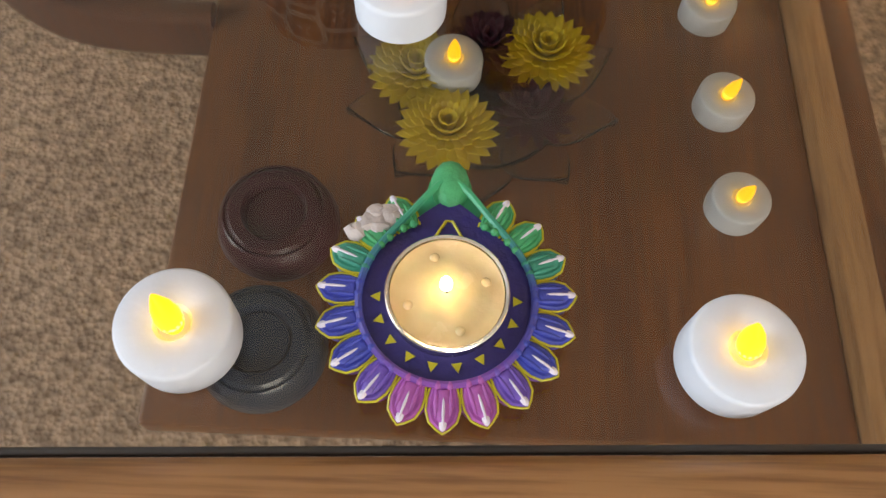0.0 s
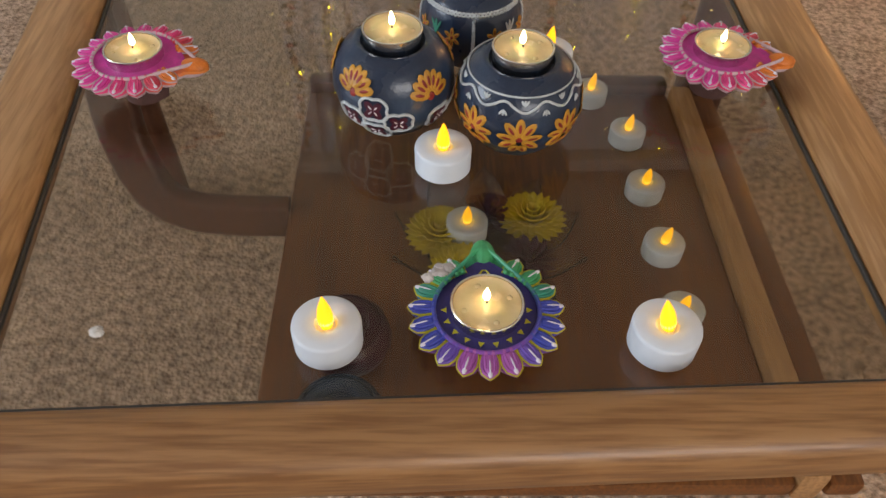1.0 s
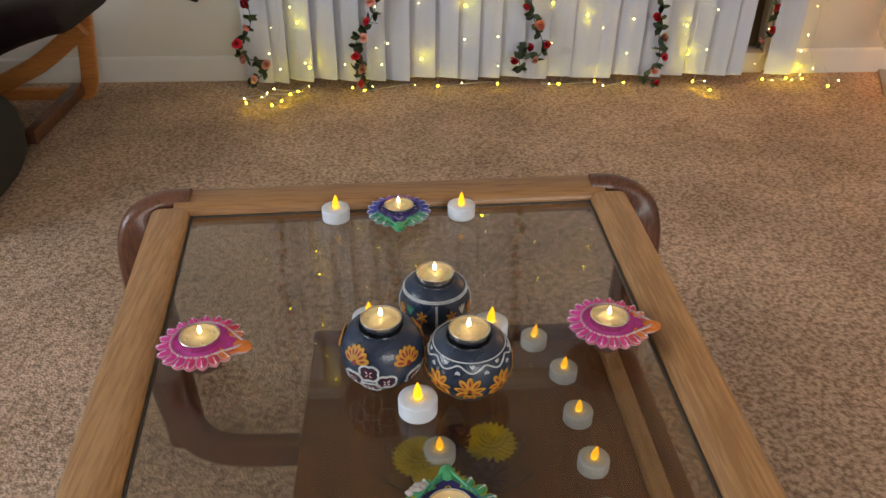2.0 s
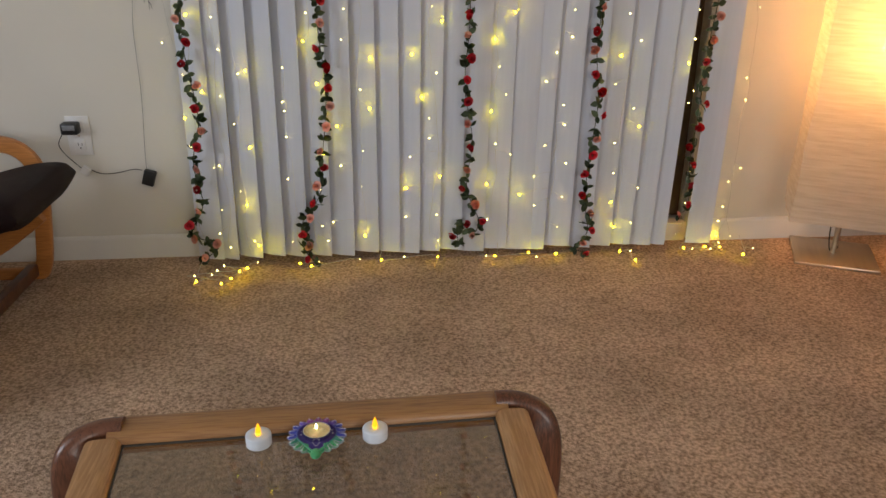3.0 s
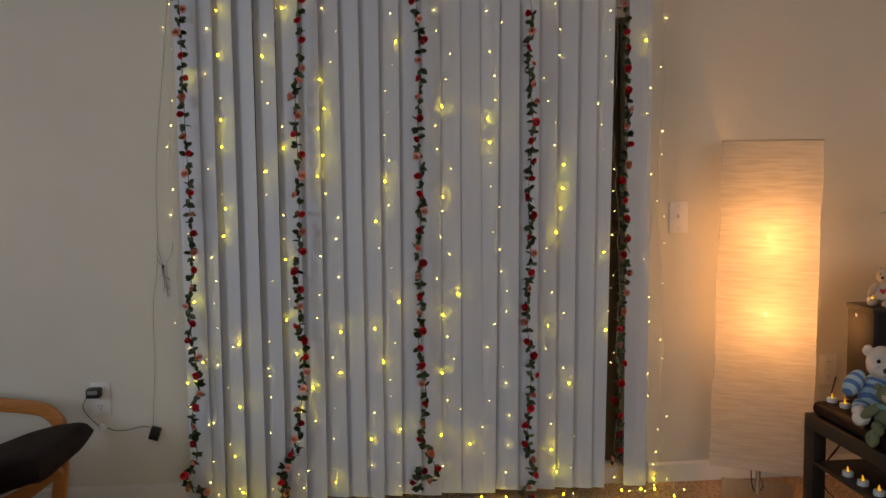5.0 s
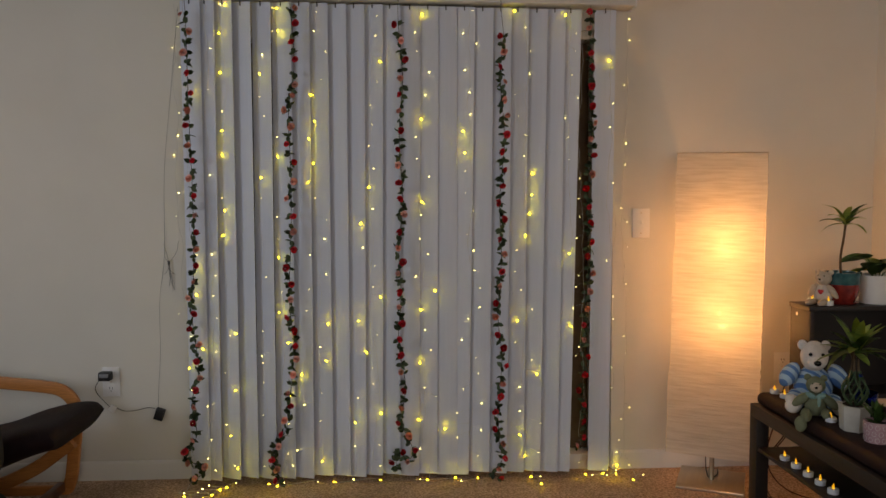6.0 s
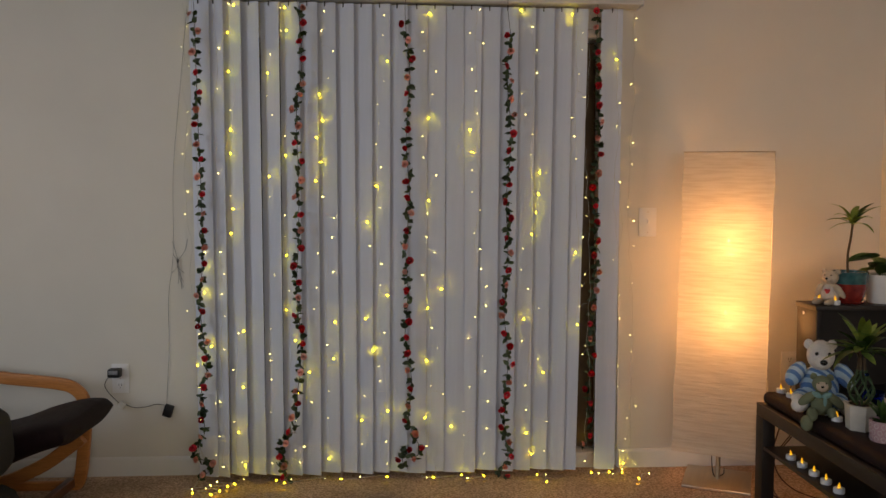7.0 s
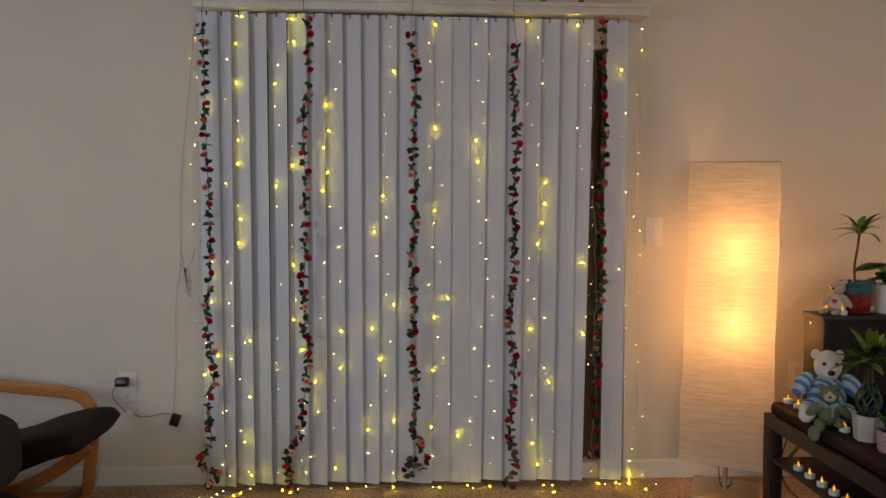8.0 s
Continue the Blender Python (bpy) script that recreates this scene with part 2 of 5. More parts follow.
def smooth_path(pts, steps=6, closed=False):
    """Catmull-Rom through the points."""
    pts = [Vector(q) for q in pts]
    n = len(pts)
    out = []
    for i in range(n if closed else n - 1):
        p0, p1, p2, p3 = (pts[(i + k) % n] if closed else pts[min(max(i + k, 0), n - 1)] for k in (-1, 0, 1, 2))
        for s in range(steps):
            t = s / steps
            out.append(0.5 * (2 * p1 + (p2 - p0) * t + (2 * p0 - 5 * p1 + 4 * p2 - p3) * t * t + (3 * p1 - p0 - 3 * p2 + p3) * t ** 3))
    if not closed:
        out.append(pts[-1])
    return out


def sweep(pts, section, closed=False, up=(0, 0, 1), bm=None, taper=None):
    """A bar of a given cross-section (side, up) along the points."""
    own = bmesh.new()
    n = len(pts)
    rings = []
    upv = Vector(up)
    for i, q in enumerate(pts):
        a = pts[(i - 1) % n] if closed or i > 0 else pts[0]
        b = pts[(i + 1) % n] if closed or i < n - 1 else pts[-1]
        d = (Vector(b) - Vector(a)).normalized()
        side = d.cross(upv)
        side = side.normalized() if side.length > 1e-4 else Vector((1, 0, 0))
        u = side.cross(d).normalized()
        k = taper(i / max(1, n - 1)) if taper else 1.0
        rings.append([own.verts.new(Vector(q) + side * s * k + u * t * k) for s, t in section])
    k = len(section)
    for i in range(n if closed else n - 1):
        a, b = rings[i], rings[(i + 1) % n]
        for j in range(k):
            own.faces.new((a[j], a[(j + 1) % k], b[(j + 1) % k], b[j]))
    if not closed:
        own.faces.new(rings[0][::-1])
        own.faces.new(rings[-1])
    return join(bm, own)


def circle(r, n=6):
    return [(r * math.cos(2 * math.pi * i / n), r * math.sin(2 * math.pi * i / n)) for i in range(n)]


def rounded(w, h, r, seg=3):
    out = []
    for cx, cy, a0 in ((w / 2 - r, h / 2 - r, 0), (-w / 2 + r, h / 2 - r, 90), (-w / 2 + r, -h / 2 + r, 180), (w / 2 - r, -h / 2 + r, 270)):
        for i in range(seg + 1):
            a = radians(a0 + 90 * i / seg)
            out.append((cx + r * math.cos(a), cy + r * math.sin(a)))
    return out


def tube(pts, r, n=6, closed=False, bm=None, taper=None):
    return sweep(pts, circle(r, n), closed, (0.13, 0.31, 0.94), bm, taper)


def prism(outline, z0, z1, bm=None, inset=0.0):
    """A flat plate with the given outline; inset draws in its top edge."""
    own = bmesh.new()
    c = sum((Vector(q) for q in outline), Vector((0, 0))) / len(outline)
    lo = [own.verts.new((x, y, z0)) for x, y in outline]
    hi = [own.verts.new((*(c + (Vector(q) - c) * (1 - inset)), z1)) for q in outline]
    k = len(outline)
    for i in range(k):
        own.faces.new((lo[i], lo[(i + 1) % k], hi[(i + 1) % k], hi[i]))
    own.faces.new(hi)
    own.faces.new(lo[::-1])
    return join(bm, own)


# ---- room ----
WALL_Y, XL, XR, YF, CEIL = 2.56, -2.6, 2.68, -2.5, 2.11
solid("floor", box(XL - 0.1, XR + 0.1, YF - 0.1, WALL_Y + 0.1, FLOOR - 0.1, FLOOR), M["carpet"], "brown speckled cut-pile carpet floor", "floor", kind="structure")
solid("ceiling", box(XL - 0.1, XR + 0.1, YF - 0.1, WALL_Y + 0.1, CEIL, CEIL + 0.1), M["ceiling"], "off-white painted ceiling", "ceiling", kind="structure")


def holed_wall(name, x0, x1, y0, y1, hole, label):
    """A wall slab with one opening; hole: span along the wall and heights."""
    along_x = (x1 - x0) > (y1 - y0)
    a0, a1 = (x0, x1) if along_x else (y0, y1)
    h0, h1, hz0, hz1 = hole
    bm = bmesh.new()
    for s0, s1, z0, z1 in ((a0, h0, FLOOR, CEIL), (h1, a1, FLOOR, CEIL), (h0, h1, hz1, CEIL), (h0, h1, FLOOR, hz0)):
        if z1 - z0 > 0.001 and s1 - s0 > 0.001:
            box(*((s0, s1, y0, y1) if along_x else (x0, x1, s0, s1)), z0, z1, bm=bm)
    return solid(name, bm, M["wall"], label, "wall", kind="structure")


DX0, DX1, DZ1 = -0.22, 1.50, 1.93
holed_wall("wall_back", XL - 0.1, XR + 0.1, WALL_Y, WALL_Y + 0.14, (DX0, DX1, FLOOR, DZ1), "off-white painted wall with a patio door opening")
solid("wall_right", box(XR, XR + 0.12, YF - 0.1, WALL_Y, FLOOR, CEIL), M["wall"], "plain off-white painted wall", "wall", kind="structure")
holed_wall("wall_left", XL - 0.12, XL, YF - 0.1, WALL_Y, (-0.65, 0.85, 0.85, 1.95), "plain off-white painted wall with an assumed window opening")
# unseen opening, added to hold the rear fill lamp
holed_wall("wall_front", XL, XR, YF - 0.12, YF, (0.3, 2.3, 0.9, 1.95), "plain off-white painted wall with an assumed window opening")


def baseboard(x0, x1):
    prof = [(0.0, 0.0), (0.0, 0.078), (-0.004, 0.084), (-0.010, 0.080), (-0.013, 0.070), (-0.013, 0.0)]
    bm = bmesh.new()
    a = [bm.verts.new((x0, WALL_Y + d, FLOOR + z)) for d, z in prof]
    b = [bm.verts.new((x1, WALL_Y + d, FLOOR + z)) for d, z in prof]
    for i in range(len(prof)):
        j = (i + 1) % len(prof)
        bm.faces.new((a[i], a[j], b[j], b[i]))
    bm.faces.new(a); bm.faces.new(b[::-1])
    solid("baseboard", bm, M["trim"], "white painted wooden baseboard along the wall", "baseboard", kind="structure")


baseboard(XL, DX0 - 0.06)
baseboard(DX1 + 0.005, XR)

# sliding door behind the blinds
door = thing("patio_door", (0, 0, 0), "dark brown framed glass sliding patio door", "door")
door["kind"] = "structure"
part("jamb", box(DX1 - 0.09, DX1, WALL_Y + 0.02, WALL_Y + 0.12, FLOOR, DZ1, 0.004), M["trim"], door)
part("jamb", box(DX0, DX0 + 0.06, WALL_Y + 0.02, WALL_Y + 0.12, FLOOR, DZ1, 0.004), M["trim"], door)
part("head", box(DX0 + 0.06, DX1 - 0.09, WALL_Y + 0.02, WALL_Y + 0.12, DZ1 - 0.035, DZ1, 0.004), M["trim"], door)
part("sill", box(DX0 + 0.06, DX1 - 0.09, WALL_Y - 0.005, WALL_Y + 0.12, FLOOR, 0.055, 0.004), M["trim"], door)
mid = (DX0 + DX1) / 2
for k, (a, b) in enumerate(((DX0 + 0.06, mid + 0.03), (mid - 0.03, DX1 - 0.09))):
    y = WALL_Y + 0.05 + 0.03 * k
    sash = part("sash", box(a, a + 0.06, y, y + 0.025, 0.055, DZ1 - 0.05, 0.003), M["doorframe"], door)
    part("stile", box(b - 0.110, b, y, y + 0.025, 0.055, DZ1 - 0.05, 0.003), M["doorframe"], sash)
    part("rail", box(a + 0.06, b - 0.110, y, y + 0.025, 0.055, 0.13, 0.003), M["doorframe"], sash)
    part("rail", box(a + 0.06, b - 0.110, y, y + 0.025, DZ1 - 0.11, DZ1 - 0.05, 0.003), M["doorframe"], sash)
    part("pane", box(a + 0.06, b - 0.110, y + 0.010, y + 0.015, 0.13, DZ1 - 0.11), M["night"], sash)
solid("ground", box(-8, 10, WALL_Y + 0.14, 14, -0.3, -0.2), M["sofa"], "dark ground outside the patio door", "ground", kind="structure")
solid("backdrop", box(-8, 10, 13.9, 14, -0.2, 6), M["dusk"], "dark dusk distance outside the patio door", "backdrop", kind="structure")

# ---- vertical blinds ----
SLAT_Y = 2.462
blind = thing("vertical_blind", (0, 0, 0), "closed white vinyl vertical blind with one slat gap", "blind")
TOP_L, TOP_R = 2.034, 1.998


def rail_z(x):
    """Underside of the headrail, which hangs a little lower at its free end."""
    return TOP_L + (TOP_R - TOP_L) * (x + 0.335) / 1.885


def rail_part(name, x0, x1, y0, y1, dz0, dz1, material, parent, bevel=0.003):
    bm = box(x0, x1, y0, y1, 0, dz1 - dz0, bevel)
    for v in bm.verts:
        v.co.z += rail_z(v.co.x) + dz0
    return part(name, bm, material, parent)


headrail = rail_part("headrail", -0.335, 1.55, 2.41, 2.50, 0.0, 0.040, M["rail"], blind)
rail_part("end_cap", 1.55, 1.556, 2.405, 2.505, -0.004, 0.044, M["plastic"], headrail, 0.002)
rail_part("valance_lip", -0.335, 1.55, 2.400, 2.409, 0.030, 0.048, M["rail"], headrail)


def slat_mesh(width, height, curl):
    """A shallow curved vane with a stitched hem, hung from its top middle."""
    bm = bmesh.new()
    cols, rows = 8, 10
    grid = []
    for r in range(rows + 1):
        z = -height * r / rows
        line = []
        for c in range(cols + 1):
            s = c / cols - 0.5
            y = curl * (4 * s * s - 1) * 0.5
            line.append((s * width, y, z))
        grid.append(line)
    f = [[bm.verts.new(q) for q in line] for line in grid]
    b = [[bm.verts.new((q[0], q[1] + 0.0014, q[2])) for q in line] for line in grid]
    for r in range(rows):
        for c in range(cols):
            bm.faces.new((f[r][c], f[r][c + 1], f[r + 1][c + 1], f[r + 1][c]))
            bm.faces.new((b[r][c], b[r + 1][c], b[r + 1][c + 1], b[r][c + 1]))
        bm.faces.new((f[r][0], f[r + 1][0], b[r + 1][0], b[r][0]))
        bm.faces.new((f[r][-1], b[r][-1], b[r + 1][-1], f[r + 1][-1]))
    for c in range(cols):
        bm.faces.new((f[0][c], b[0][c], b[0][c + 1], f[0][c + 1]))
        bm.faces.new((f[-1][c], f[-1][c + 1], b[-1][c + 1], b[-1][c]))
    return finish(bm)


SLAT = slat_mesh(0.089, 1.955, 0.007)
SLAT.materials.append(M["slat"])
CLIP = finish(box(-0.0022, 0.0022, -0.002, 0.002, -0.003, 0.016, 0.0008))
CLIP.materials.append(M["black"])
# the free (front) edge of each slat, under the rail and near the floor, and its turn in degrees
EDGE_TOP = (-0.248, -0.189, -0.117, -0.042, 0.040, 0.123, 0.198, 0.273, 0.349, 0.424, 0.500, 0.573, 0.656, 0.732, 0.808, 0.884, 0.961, 1.037, 1.109, 1.188, 1.264, 1.331, 1.480)
EDGE_FOOT = (-0.254, -0.203, -0.124, -0.049, 0.028, 0.108, 0.186, 0.268, 0.341, 0.409, 0.480, 0.555, 0.636, 0.714, 0.802, 0.851, 0.940, 1.016, 1.090, 1.161, 1.238, 1.292, 1.463)
TURN = (14, 26, 24, 24, 22, 20, 18, 16, 18, 16, 14, 14, 8, 6, 5, 8, 12, 14, 13, 16, 15, 14, 6)
SLAT_W, EDGE_HI, EDGE_LO = 0.089, 1.93, 0.16


def slat_edge(i, z):
    """Where the free edge of slat i hangs at height z."""
    return EDGE_FOOT[i] + (EDGE_TOP[i] - EDGE_FOOT[i]) * (z - EDGE_LO) / (EDGE_HI - EDGE_LO)


def blind_front(x, z):
    """The y of the foremost slat at a place of the blind; the wall beside it, the door in the gap."""
    found = []
    for i, turn in enumerate(TURN):
        u = (x - slat_edge(i, z)) / math.cos(radians(turn)) + SLAT_W / 2
        if abs(u) <= SLAT_W / 2:
            found.append(SLAT_Y - u * math.sin(radians(turn)) - 0.0035 * (1 - (2 * u / SLAT_W) ** 2))
    return min(found) if found else 2.49 if EDGE_TOP[0] - SLAT_W < x < EDGE_TOP[-1] else WALL_Y


rs = random.Random(4)
for i, turn in enumerate(TURN):
    half = SLAT_W / 2 * math.cos(radians(turn))
    lean = math.asin((EDGE_TOP[i] - EDGE_FOOT[i]) / (EDGE_HI - EDGE_LO))
    x = slat_edge(i, TOP_L) - half
    top = rail_z(x) - 0.008 - rs.uniform(0, 0.004)
    drop = (top - 0.008 - rs.uniform(0, 0.012)) / 1.955
    m = Matrix.Translation((x, SLAT_Y, top)) @ Matrix.Rotation(lean, 4, "Y") @ Matrix.Rotation(radians(-turn), 4, "Z") @ Matrix.Diagonal((1, 1, drop, 1))
    s = part("slat", SLAT, None, blind, m=m)
    part("clip", CLIP, None, s, m=pose(0, -0.006, -0.012))

# ---- floor lamp ----
LAMP_X, LAMP_Y = 1.885, 2.367
lamp = thing("floor_lamp", (LAMP_X, LAMP_Y, FLOOR), "lit floor lamp with a tall crinkled cream paper shade", "lamp", rz=-25)
LEAN = pose(0, 0, 0, 0, 0, 25) @ Matrix.Rotation(radians(1.2), 4, "Y") @ pose(0, 0, 0, 0, 0, -25)
part("base_plate", box(-0.135, 0.135, -0.135, 0.135, 0.0, 0.012, 0.004), M["steel"], lamp, "brushed steel square base")
part("pole", lathe([(0.0, 0.012), (0.010, 0.012), (0.010, 1.2), (0.0, 1.2)], 16), M["steel"], lamp, m=LEAN)
part("cord", tube(smooth_path([Vector((-0.016, 0, 0.22)), Vector((-0.024, -0.004, 0.10)), Vector((-0.012, 0, 0.02)), Vector((0.02, 0.05, 0.015)), Vector((0.02, 0.14, 0.010))], 6), 0.0025, 6), M["black"], lamp, "thin black cord")


def shade_mesh():
    bm = bmesh.new()
    rows, per = 110, 10
    corner, deep = 0.172, 0.78
    rings = []
    for r in range(rows + 1):
        z = 0.15 + 1.245 * r / rows
        ring = []
        sag = 1.0 + 0.045 * (1 - r / rows) ** 2
        for s in range(4):
            for c in range(per):
                t = c / per
                a, b = [(-1, -1), (1, -1), (1, 1), (-1, 1)][s], [(-1, -1), (1, -1), (1, 1), (-1, 1)][(s + 1) % 4]
                x, y = a[0] + (b[0] - a[0]) * t, a[1] + (b[1] - a[1]) * t
                k = corner * sag
                bulge = 0.006 * noise.noise(Vector((x * 2.0, y * 2.0, z * 6))) + 0.0035 * noise.noise(Vector((x * 3, y * 3, z * 75)))
                ring.append(bm.verts.new((x * k * (1 + bulge / corner), y * k * deep * (1 + bulge / corner), z)))
        rings.append(ring)
    for a, b in zip(rings, rings[1:]):
        for i in range(len(a)):
            j = (i + 1) % len(a)
            bm.faces.new((a[i], a[j], b[j], b[i]))
    return bm


part("shade", shade_mesh(), M["paper"], lamp, "translucent crinkled cream paper shade", m=LEAN)
part("top_frame", tube([Vector((x, y, 1.394)) for x, y in ((-0.172, -0.134), (0.172, -0.134), (0.172, 0.134), (-0.172, 0.134))], 0.003, 6, True), M["steel"], lamp, m=LEAN)
part("crossbar", sweep([Vector((-0.16, 0, 1.2)), Vector((0.16, 0, 1.2))], rounded(0.008, 0.004, 0.001)), M["steel"], lamp, m=LEAN)
for z in (1.029, 0.726):
    part("socket", lathe([(0, -0.08), (0.018, -0.08), (0.018, -0.055), (0.012, -0.05), (0, -0.05)], 12), M["plastic"], lamp, m=LEAN @ pose(0.02, 0, z))

# ---- coffee table ----
GLASS = 0.382
table = thing("coffee_table", (0.16, 0.65, FLOOR), "oak coffee table with a clear glass top and dark bentwood corners", "table")
T0 = Vector((-0.16, -0.65, -FLOOR))


def tl(x, y, z):
    return Vector((x, y, z)) + T0


# inner corners of the frame, going round
cBL, cBR, cTR, cTL = Vector((-0.060, 0.352)), Vector((0.403, 0.371)), Vector((0.407, 0.918)), Vector((-0.116, 0.898))
RW, RT = 0.050, 0.396


def rail_bar(a, b, w, material, name, out):
    """A rounded rail whose inner edge runs from a to b; out points away from the glass."""
    o = Vector(out).normalized() * w / 2
    pts = [tl(*(a.lerp(b, t) + o), RT - 0.019) for t in (0, 0.5, 1)]
    return part(name, sweep(pts, rounded(w, 0.038, 0.014, 4)), material, table)


left_out, right_out = Vector((-1, -0.10)), Vector((1, -0.005))
rail_bar(cBL, cTL, RW, M["oak_y"], "side_rail", left_out)
rail_bar(cBR, cTR, RW, M["oak_y"], "side_rail", right_out)
rail_bar(cBL.lerp(cBR, -0.15), cBL.lerp(cBR, 1.15), 0.040, M["oak_x"], "front_rail", (0.04, -1))
rail_bar(cTL.lerp(cTR, -0.04), cTL.lerp(cTR, 1.04), 0.060, M["oak_x"], "back_rail", (-0.04, 1))


def corner_leg(c, sx, sy, rail_w):
    """A bent dark corner that turns from the end rail down into the leg."""
    ox, oy = c.x + sx * (0.004 if sy > 0 else 0.050), c.y + sy * rail_w * 0.5
    top = [(0.0, 0.0, RT - 0.020), (0.030, -0.002, RT - 0.021), (0.052, -0.012, RT - 0.026), (0.064, -0.022, RT - 0.040), (0.070, -0.028, RT - 0.075), (0.070, -0.030, 0.25), (0.066, -0.030, 0.10), (0.062, -0.030, FLOOR)]
    pts = smooth_path([tl(ox + sx * dx, oy + sy * dy, z) for dx, dy, z in top], 5)
    return part("corner_leg", sweep(pts, rounded(0.046 if rail_w < 0.05 else 0.058, 0.034, 0.014, 4), up=(0, 1, 0.02)), M["walnut"], table, "dark reddish bentwood corner leg")


corner_leg(cTL, -1, 1, 0.060)
corner_leg(cTR, 1, 1, 0.060)
corner_leg(cBL, -1, -1, 0.040)
corner_leg(cBR, 1, -1, 0.040)
# dark gasket round the pane, and the pane itself
ring = [cBL, cBR, cTR, cTL]
for a, b in zip(ring, ring[1:] + ring[:1]):
    d = (b - a).normalized()
    inn = Vector((-d.y, d.x)) * 0.0018
    part("gasket", sweep([tl(*(a + inn), GLASS - 0.001), tl(*(b + inn), GLASS - 0.001)], rounded(0.0026, 0.005, 0.001)), M["gasket"], table)
own = bmesh.new()
lo = [own.verts.new(tl(*(q + (Vector((0.16, 0.63)) - q).normalized() * 0.002), GLASS - 0.006)) for q in ring]
hi = [own.verts.new(v.co + Vector((0, 0, 0.006))) for v in lo]
own.faces.new(hi); own.faces.new(lo[::-1])
for i in range(4):
    own.faces.new((lo[i], lo[(i + 1) % 4], hi[(i + 1) % 4], hi[i]))
pane = part("glass_pane", own, M["glass"], table, "clear glass pane")
pane.visible_shadow = False
# lower shelf on bent supports
SHELF = 0.205
part("lower_shelf", box(*(0.030 - 0.16, 0.415 - 0.16, 0.40 - 0.65, 0.845 - 0.65), SHELF - 0.018 - FLOOR, SHELF - FLOOR, 0.004), M["shelfwood"], table, "brown wooden lower shelf")
part("shelf_board", box(0.438 - 0.16, 0.464 - 0.16, 0.40 - 0.65, 0.845 - 0.65, SHELF - 0.018 - FLOOR, SHELF - FLOOR, 0.004), M["shelfwood"], table)
# raised lighter oak strip between the two shelf boards
part("shelf_edge", box(0.415 - 0.16, 0.437 - 0.16, 0.40 - 0.65, 0.845 - 0.65, SHELF - 0.024 - FLOOR, SHELF + 0.012 - FLOOR, 0.005), M["oak_y"], table)
part("shelf_edge", box(0.030 - 0.16, 0.415 - 0.16, 0.846 - 0.65, 0.868 - 0.65, SHELF - 0.024 - FLOOR, SHELF + 0.010 - FLOOR, 0.005), M["walnut"], table)
for y in (0.70,):
    pts = smooth_path([tl(-0.118, y + 0.02, 0.372), tl(-0.116, y + 0.015, 0.31), tl(-0.112, y, 0.255), tl(-0.090, y - 0.02, 0.212), tl(-0.050, y - 0.03, 0.196), tl(0.03, y - 0.03, 0.192)], 6)
    part("bent_support", sweep(pts, rounded(0.042, 0.020, 0.007), up=(0, 1, 0)), M["walnut"], table, "dark bentwood shelf support")

# ---- bench and box on it ----
BX0, BX1, BY0, BY1, BTOP = 1.952, 2.36, 0.95, 2.155, 0.385
bench = thing("low_bench", (BX0, BY0, FLOOR), "black-brown low bench with a lower shelf", "bench")
ow, ol = BX1 - BX0, BY1 - BY0
part("bench_top", box(0, ow, 0, ol, BTOP - FLOOR - 0.05, BTOP - FLOOR, 0.002), M["ebony"], bench)
for x in (0, ow - 0.05):
    for y in (0, ol - 0.06):
        part("leg", box(x, x + 0.05, y, y + 0.06, 0, BTOP - FLOOR - 0.05, 0.002), M["ebony"], bench)
part("shelf", box(0.004, ow - 0.004, 0.062, ol - 0.062, 0.21 - FLOOR, 0.225 - FLOOR, 0.002), M["ebony"], bench)
PAD = 0.435
pad = solid("bench_pad", box(0.014, ow - 0.01, 0.02, ol - 0.015, 0, PAD - BTOP, 0.022, 4), M["leather"], "dark brown leather pad lying on the bench", "cushion", (BX0, BY0, BTOP))
cab = thing("box_shelf", (2.105, 2.0, PAD), "small open black box shelf standing on the bench", "shelf")
CT = 0.79
h = CT - PAD
part("side_panel", box(0, 0.018, 0, 0.15, 0, h - 0.018, 0.001), M["ebony"], cab)
part("side_panel", box(0.40, 0.418, 0, 0.15, 0, h - 0.018, 0.001), M["ebony"], cab)
part("top_panel", box(-0.006, 0.424, -0.004, 0.152, h - 0.018, h, 0.002), M["ebony"], cab)
part("bottom_panel", box(0.018, 0.40, 0, 0.15, 0, 0.018, 0.001), M["ebony"], cab)
part("back_panel", box(0.018, 0.40, 0.142, 0.15, 0.018, h - 0.018), M["ebony"], cab)
part("sticker", lathe([(0, 0), (0.007, 0), (0.007, 0.0008), (0, 0.0008)], 16), M["plastic"], cab, "small round white sticker", m=pose(0, 0.10, h - 0.04, 0, -90, 0))

# ---- armchair ----
chair = thing("armchair", (-1.1, 2.10, FLOOR), "bentwood armchair with a dark brown leather cushion", "chair")
C0 = Vector((1.1, -2.10, -FLOOR))


def arm_frame(y, dx=0.0):
    pts = smooth_path([Vector(q) + C0 + Vector((dx, 0, 0)) for q in ((-1.62, y, 0.525), (-1.35, y, 0.498), (-1.10, y, 0.462), (-0.90, y, 0.438), (-0.828, y, 0.414), (-0.790, y, 0.360), (-0.788, y, 0.28), (-0.805, y, 0.12), (-0.822, y, 0.03), (-0.86, y, -0.001), (-1.05, y, -0.004), (-1.45, y, -0.004))], 6)
    return part("arm_frame", sweep(pts, rounded(0.05, 0.024, 0.006), up=(0, 1, 0)), M["birch"], chair, "honey birch bentwood arm and leg")


